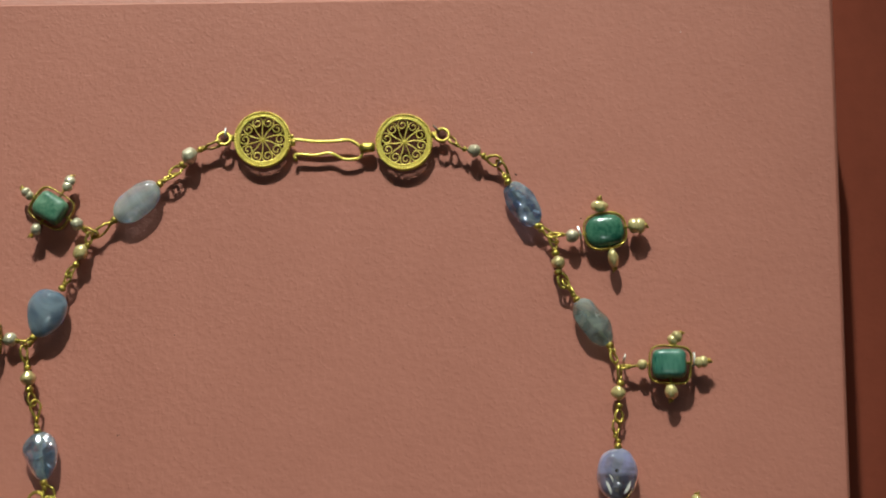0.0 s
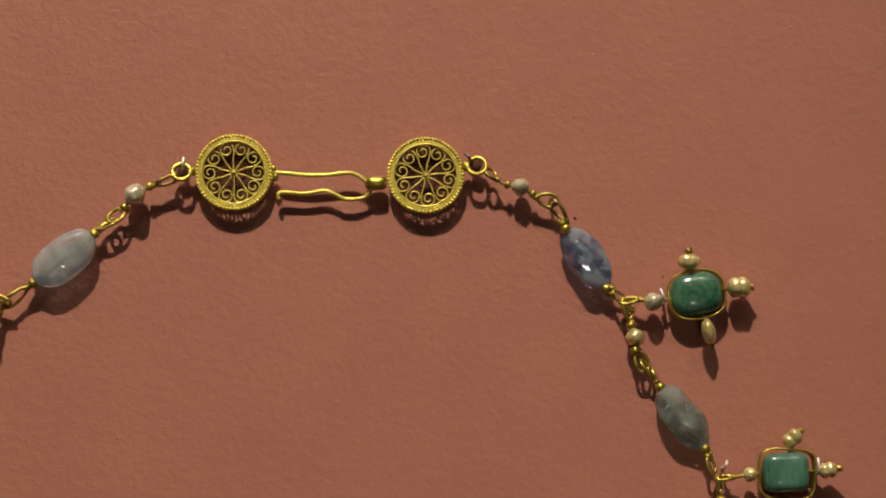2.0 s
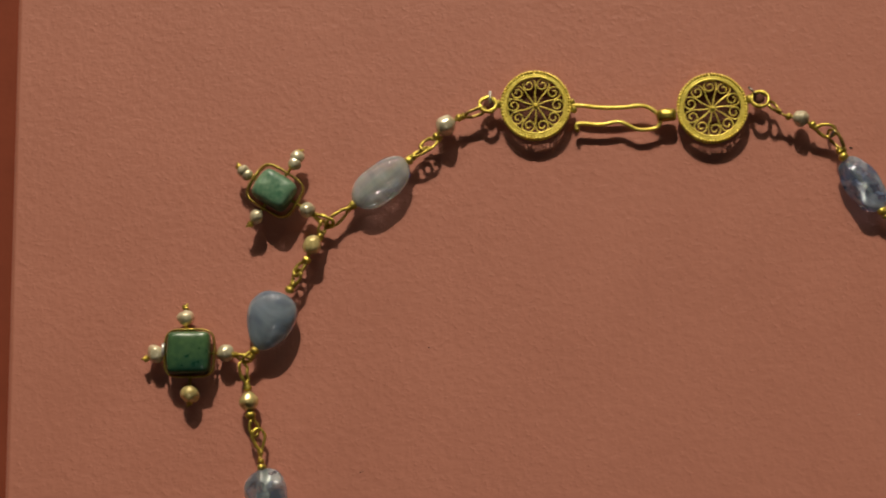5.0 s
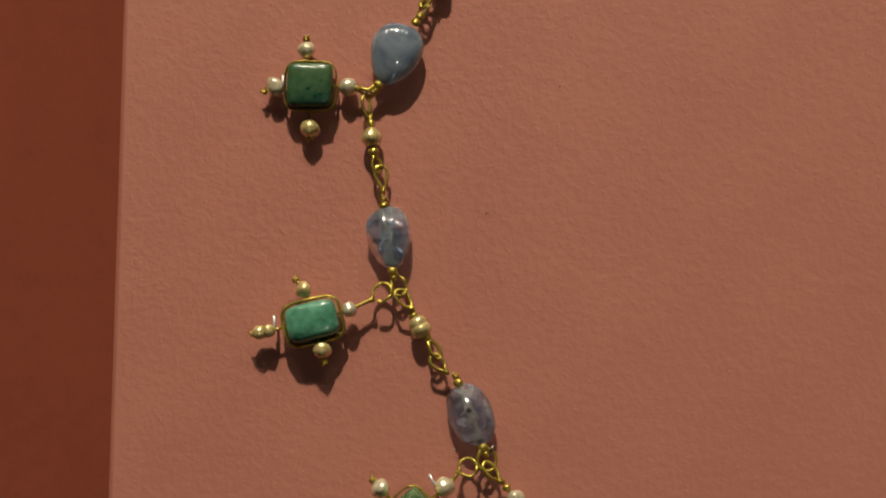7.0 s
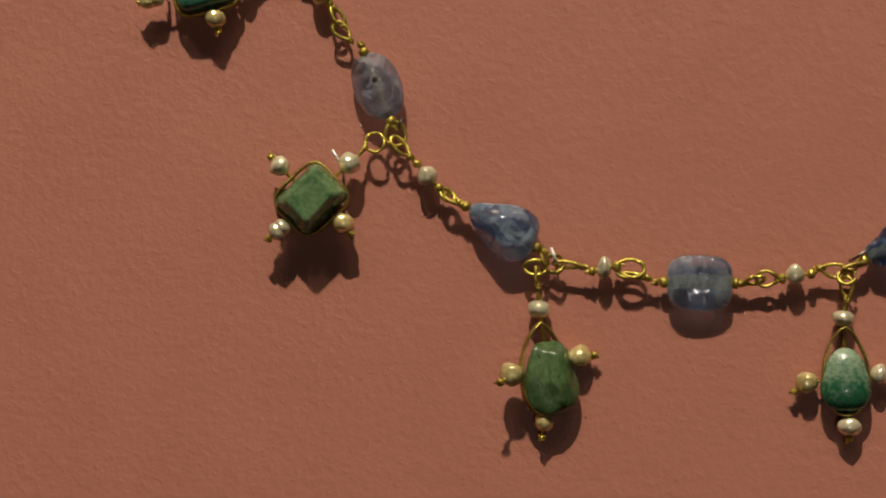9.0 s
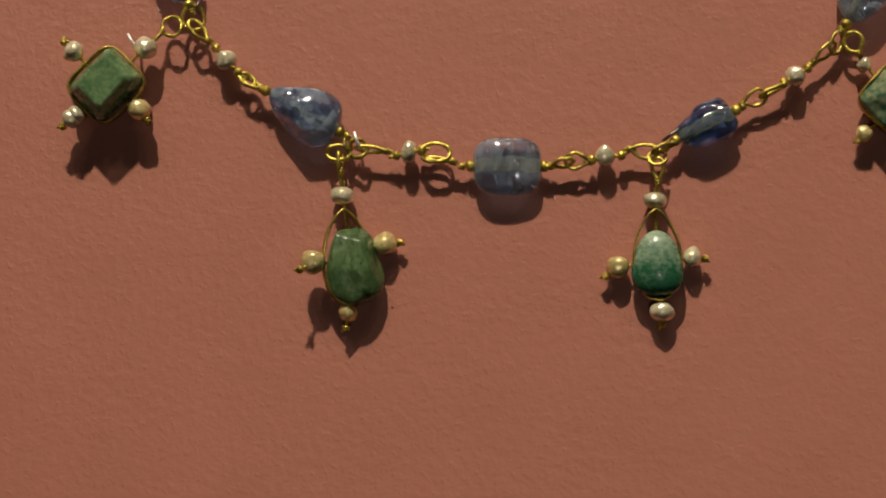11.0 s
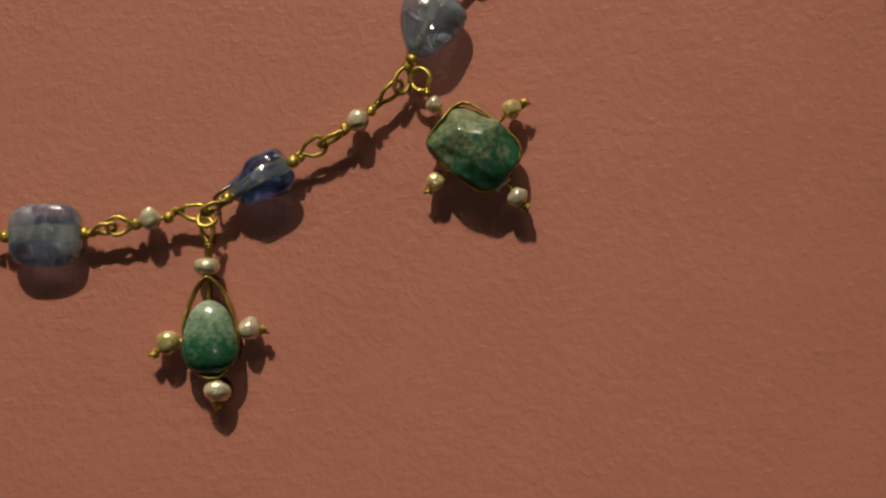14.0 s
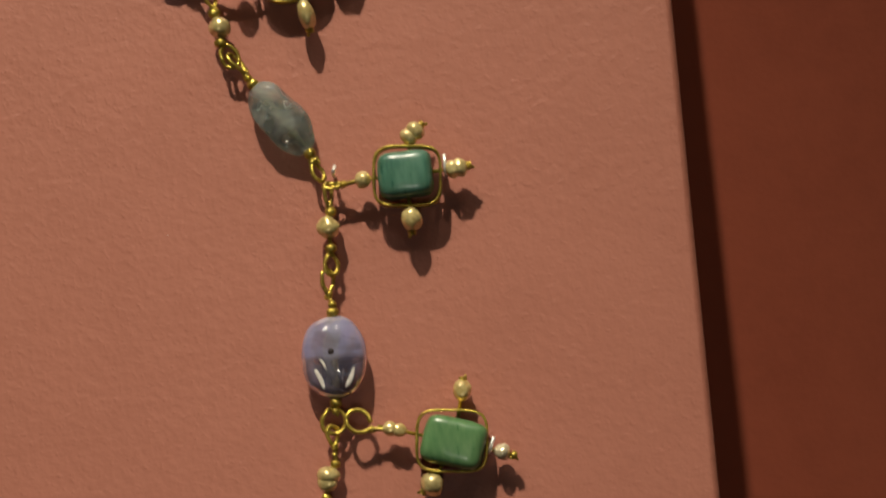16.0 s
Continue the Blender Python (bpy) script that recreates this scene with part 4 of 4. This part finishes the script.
pendant(-2.500, -15.790, (0.665, 0.440, 0.30), 95.468, EMERALD_OLIVE, "olive green drop-shaped emerald pendant in gold wire",
        [(-2.694, -14.665, 0.23, 0.158, 0.193, 85.646, False, False, -2.675, -14.422),
         (-3.150, -15.770, 0.50, 0.205, 0.205, -152.87, True, False, -3.330, -15.905, 0.26),
         (-2.001, -15.461, 0.2, 0.202, 0.193, 4.422, True, False, -1.758, -15.442),
         (-2.602, -16.568, 0.24, 0.166, 0.166, -95.941, True, False, -2.630, -16.824)], drop=True, frame_dark=True, p=2.35, q=2.2, taper=-0.24, lean=16, amp=0.07, rough=1.8, facets=4, frame_half=(0.763, 0.381), frame_shift=(-0.105, 0.104), hang=[(-2.713, -14.270, 0.29)], loop=dict(x0=-2.713, y0=-14.270, x1=-2.732, y1=-13.965, wide=0.03, roll=65, z=0.29, wraps=3.0))
pendant(2.412, -15.817, (0.54, 0.40, 0.26), 91.209, EMERALD_PALE, "pale veined green drop-shaped emerald pendant in gold",
        [(2.393, -14.793, 0.23, 0.14, 0.193, 86.392, False, False, 2.405, -14.593),
         (1.781, -15.873, 0.21, 0.193, 0.184, -142.579, True, False, 1.580, -16.030),
         (2.976, -15.725, 0.22, 0.158, 0.175, -5.688, False, False, 3.182, -15.747),
         (2.481, -16.599, 0.21, 0.167, 0.21, -91.346, False, False, 2.477, -16.806)], drop=True, frame_dark=True, p=2.3, q=2.2, taper=-0.27, frame_half=(0.716, 0.358), frame_shift=(0.003, 0.135), hang=[(2.442, -14.486, 0.3)], loop=dict(x0=2.442, y0=-14.486, x1=2.436, y1=-14.112, wide=0.1, roll=-25, z=0.3, point=0.8))
pendant(6.356, -13.293, (0.655, 0.470, 0.33), -41.893, EMERALD_CRUST, "large rough emerald pendant with a crusted face",
        [(5.794, -12.619, 0.23, 0.117, 0.126, 115.493, False, False, 5.713, -12.450),
         (6.907, -12.753, 0.26, 0.144, 0.144, 22.162, True, False, 7.083, -12.682),
         (5.765, -13.746, 0.23, 0.144, 0.135, -127.021, True, False, 5.676, -13.863),
         (6.932, -14.028, 0.26, 0.135, 0.153, -51.873, False, False, 7.047, -14.173)], p=2.7, amp=0.15, rough=1.5, facets=6, seed=1.7, frame_dark=True, frame_half=(0.60, 0.457), hang=[(5.684, -12.420, 0.3)], loop=dict(x0=5.684, y0=-12.420, x1=5.553, y1=-12.116, wide=0.13, roll=-20, z=0.3, point=0.15, gap=0.05, r=0.038))
pendant(8.502, -9.555, (0.467, 0.359, 0.29), -17.539, EMERALD_R, "bright green rectangular emerald pendant with four pearls",
        [(7.640, -9.286, 0.29, 0.184, 0.11, 165.517, True, True, 7.394, -9.223),
         (8.685, -8.796, 0.26, 0.175, 0.138, 81.726, True, False, 8.706, -8.647),
         (9.200, -9.750, 0.29, 0.128, 0.128, -21.697, False, False, 9.363, -9.814),
         (8.131, -10.130, 0.29, 0.174, 0.193, -142.165, True, False, 7.996, -10.236)], frame_turn=-6, p=5, q=4, frame_top=0.15, frame_thick=0.040, frame_half=(0.498, 0.430), frame_shift=(-0.03, 0.03), hang=[(7.276, -9.247, 0.3)], loop=dict(x0=7.276, y0=-9.247, x1=6.969, y1=-9.003, wide=0.14, roll=15, z=0.3, point=0.1, gap=0.1))
pendant(8.123, -5.530, (0.412, 0.352, 0.31), 1.735, EMERALD_T, "clear blue-green square emerald pendant with four pearls",
        [(7.474, -5.545, 0.36, 0.128, 0.128, -171.003, True, False, 7.134, -5.602),
         (8.265, -4.923, 0.36, 0.192, 0.155, 40.028, True, True, 8.413, -4.799),
         (8.880, -5.495, 0.36, 0.155, 0.146, 7.76, True, True, 9.069, -5.469),
         (8.157, -6.198, 0.36, 0.182, 0.164, -92.537, True, False, 8.149, -6.393)], frame_turn=-4, p=4.5, frame_top=0.15, frame_thick=0.040, frame_half=(0.478, 0.425), frame_shift=(0.02, -0.02), hang=[(7.164, -5.584, 0.3)], loop=dict(x0=7.164, y0=-5.584, x1=6.882, y1=-5.602, wide=0.04, roll=50, z=0.3))
pendant(6.652, -2.283, (0.472, 0.395, 0.25), 8.258, EMERALD_O, "dark oval emerald pendant with four pearls",
        [(5.846, -2.402, 0.34, 0.164, 0.164, 172.474, False, False, 5.613, -2.372),
         (6.520, -1.687, 0.34, 0.149, 0.209, 88.752, True, False, 6.524, -1.492),
         (7.416, -2.172, 0.34, 0.194, 0.194, -0.787, True, True, 7.622, -2.175),
         (6.833, -2.966, 0.34, 0.239, 0.135, -81.888, True, False, 6.868, -3.215)], p=2.7, q=2.5, frame_p=2.8, frame_top=0.10, frame_thick=0.042, frame_half=(0.492, 0.418), hang=[(5.585, -2.356, 0.3)], loop=dict(x0=5.585, y0=-2.356, x1=5.243, y1=-2.393, wide=0.06, roll=45, z=0.3))
# the pins that hold it all
tagged(part("mounting_pin", blob(tube(bmesh.new(), [(-2.581, 0.234, 0), (-2.645, 0.155, 0.24)], 0.05), (-2.647, 0.152, 0.25), (0.11, 0.11, 0.06), level=3), PIN_SHADE_BROWN), "dark round-headed mounting pin inside a chain ring", "pin", "mounting pins")
tagged(part("mounting_pin", blob(tube(bmesh.new(), [(2.701, 0.222, 0), (2.709, 0.171, 0.24)], 0.05), (2.709, 0.168, 0.25), (0.11, 0.11, 0.06), level=3), PIN_SHADE_BROWN), "dark round-headed mounting pin inside a chain ring", "pin", "mounting pins")
pin(-2.624, 0.282, 89.79, 0.217, 0.34)
pin(-9.098, -4.691, 90.668, 0.228, 0.37)
pin(-9.149, -9.237, 100.668, 0.259, 0.34)
pin(-6.140, -12.101, 120.52, 0.256, 0.41)
pin(-5.061, -11.505, 70.52, 0.159, 0.31, dark=True)
pin(-2.448, -13.768, 108.75, 0.268, 0.34)
pin(2.671, -13.730, 33.75, 0.316, 0.31, dark=True)
pin(6.743, -13.841, 38.75, 0.237, 0.34)
pin(9.051, -9.630, 69.937, 0.233, 0.34)
pin(6.353, -10.326, 166.218, 0.228, 0.31)
pin(8.718, -5.414, 89.937, 0.282, 0.37)
pin(7.058, -5.360, 74.937, 0.133, 0.37)
pin(6.027, -2.293, 109.366, 0.245, 0.34)
pin(4.121, -0.555, 59.366, 0.191, 0.31, dark=True)
pin(2.561, 0.306, 129.366, 0.19, 0.34, dark=True)
# specks of lint on the paint
bm = bmesh.new()
blob(bm, (-5.763, -11.533, 0.008), (0.026, 0.019, 0.012), 85, level=1)
blob(bm, (0.767, -14.730, 0.008), (0.02, 0.014, 0.012), 105, level=1)
blob(bm, (-0.549, -14.835, 0.008), (0.012, 0.009, 0.012), 123, level=1)
blob(bm, (-5.784, -11.490, 0.008), (0.015, 0.011, 0.012), 50, level=1)
blob(bm, (4.455, -6.081, 0.008), (0.01, 0.007, 0.012), 120, level=1)
blob(bm, (8.612, 2.697, 0.008), (0.023, 0.016, 0.012), 160, level=1)
blob(bm, (4.927, 2.246, 0.008), (0.021, 0.015, 0.012), 40, level=1)
tagged(part("lint", bm, LINT), "tiny pale specks of lint on the painted board", "lint", kind="stuff")
bm = bmesh.new()
blob(bm, (-1.899, -16.491, 0.008), (0.02, 0.014, 0.012), 139, level=1)
blob(bm, (-5.194, -7.088, 0.008), (0.016, 0.011, 0.012), 145, level=1)
blob(bm, (-5.240, -7.108, 0.008), (0.025, 0.017, 0.012), 30, level=1)
blob(bm, (4.506, -0.810, 0.008), (0.038, 0.022, 0.012), -15, level=1)
blob(bm, (6.079, -1.927, 0.008), (0.026, 0.018, 0.012), 40, level=1)
blob(bm, (-3.886, -4.677, 0.008), (0.021, 0.015, 0.012), 131, level=1)
tagged(part("dust", bm, SPECK), "tiny dark specks of dust on the painted board", "dust", kind="stuff")
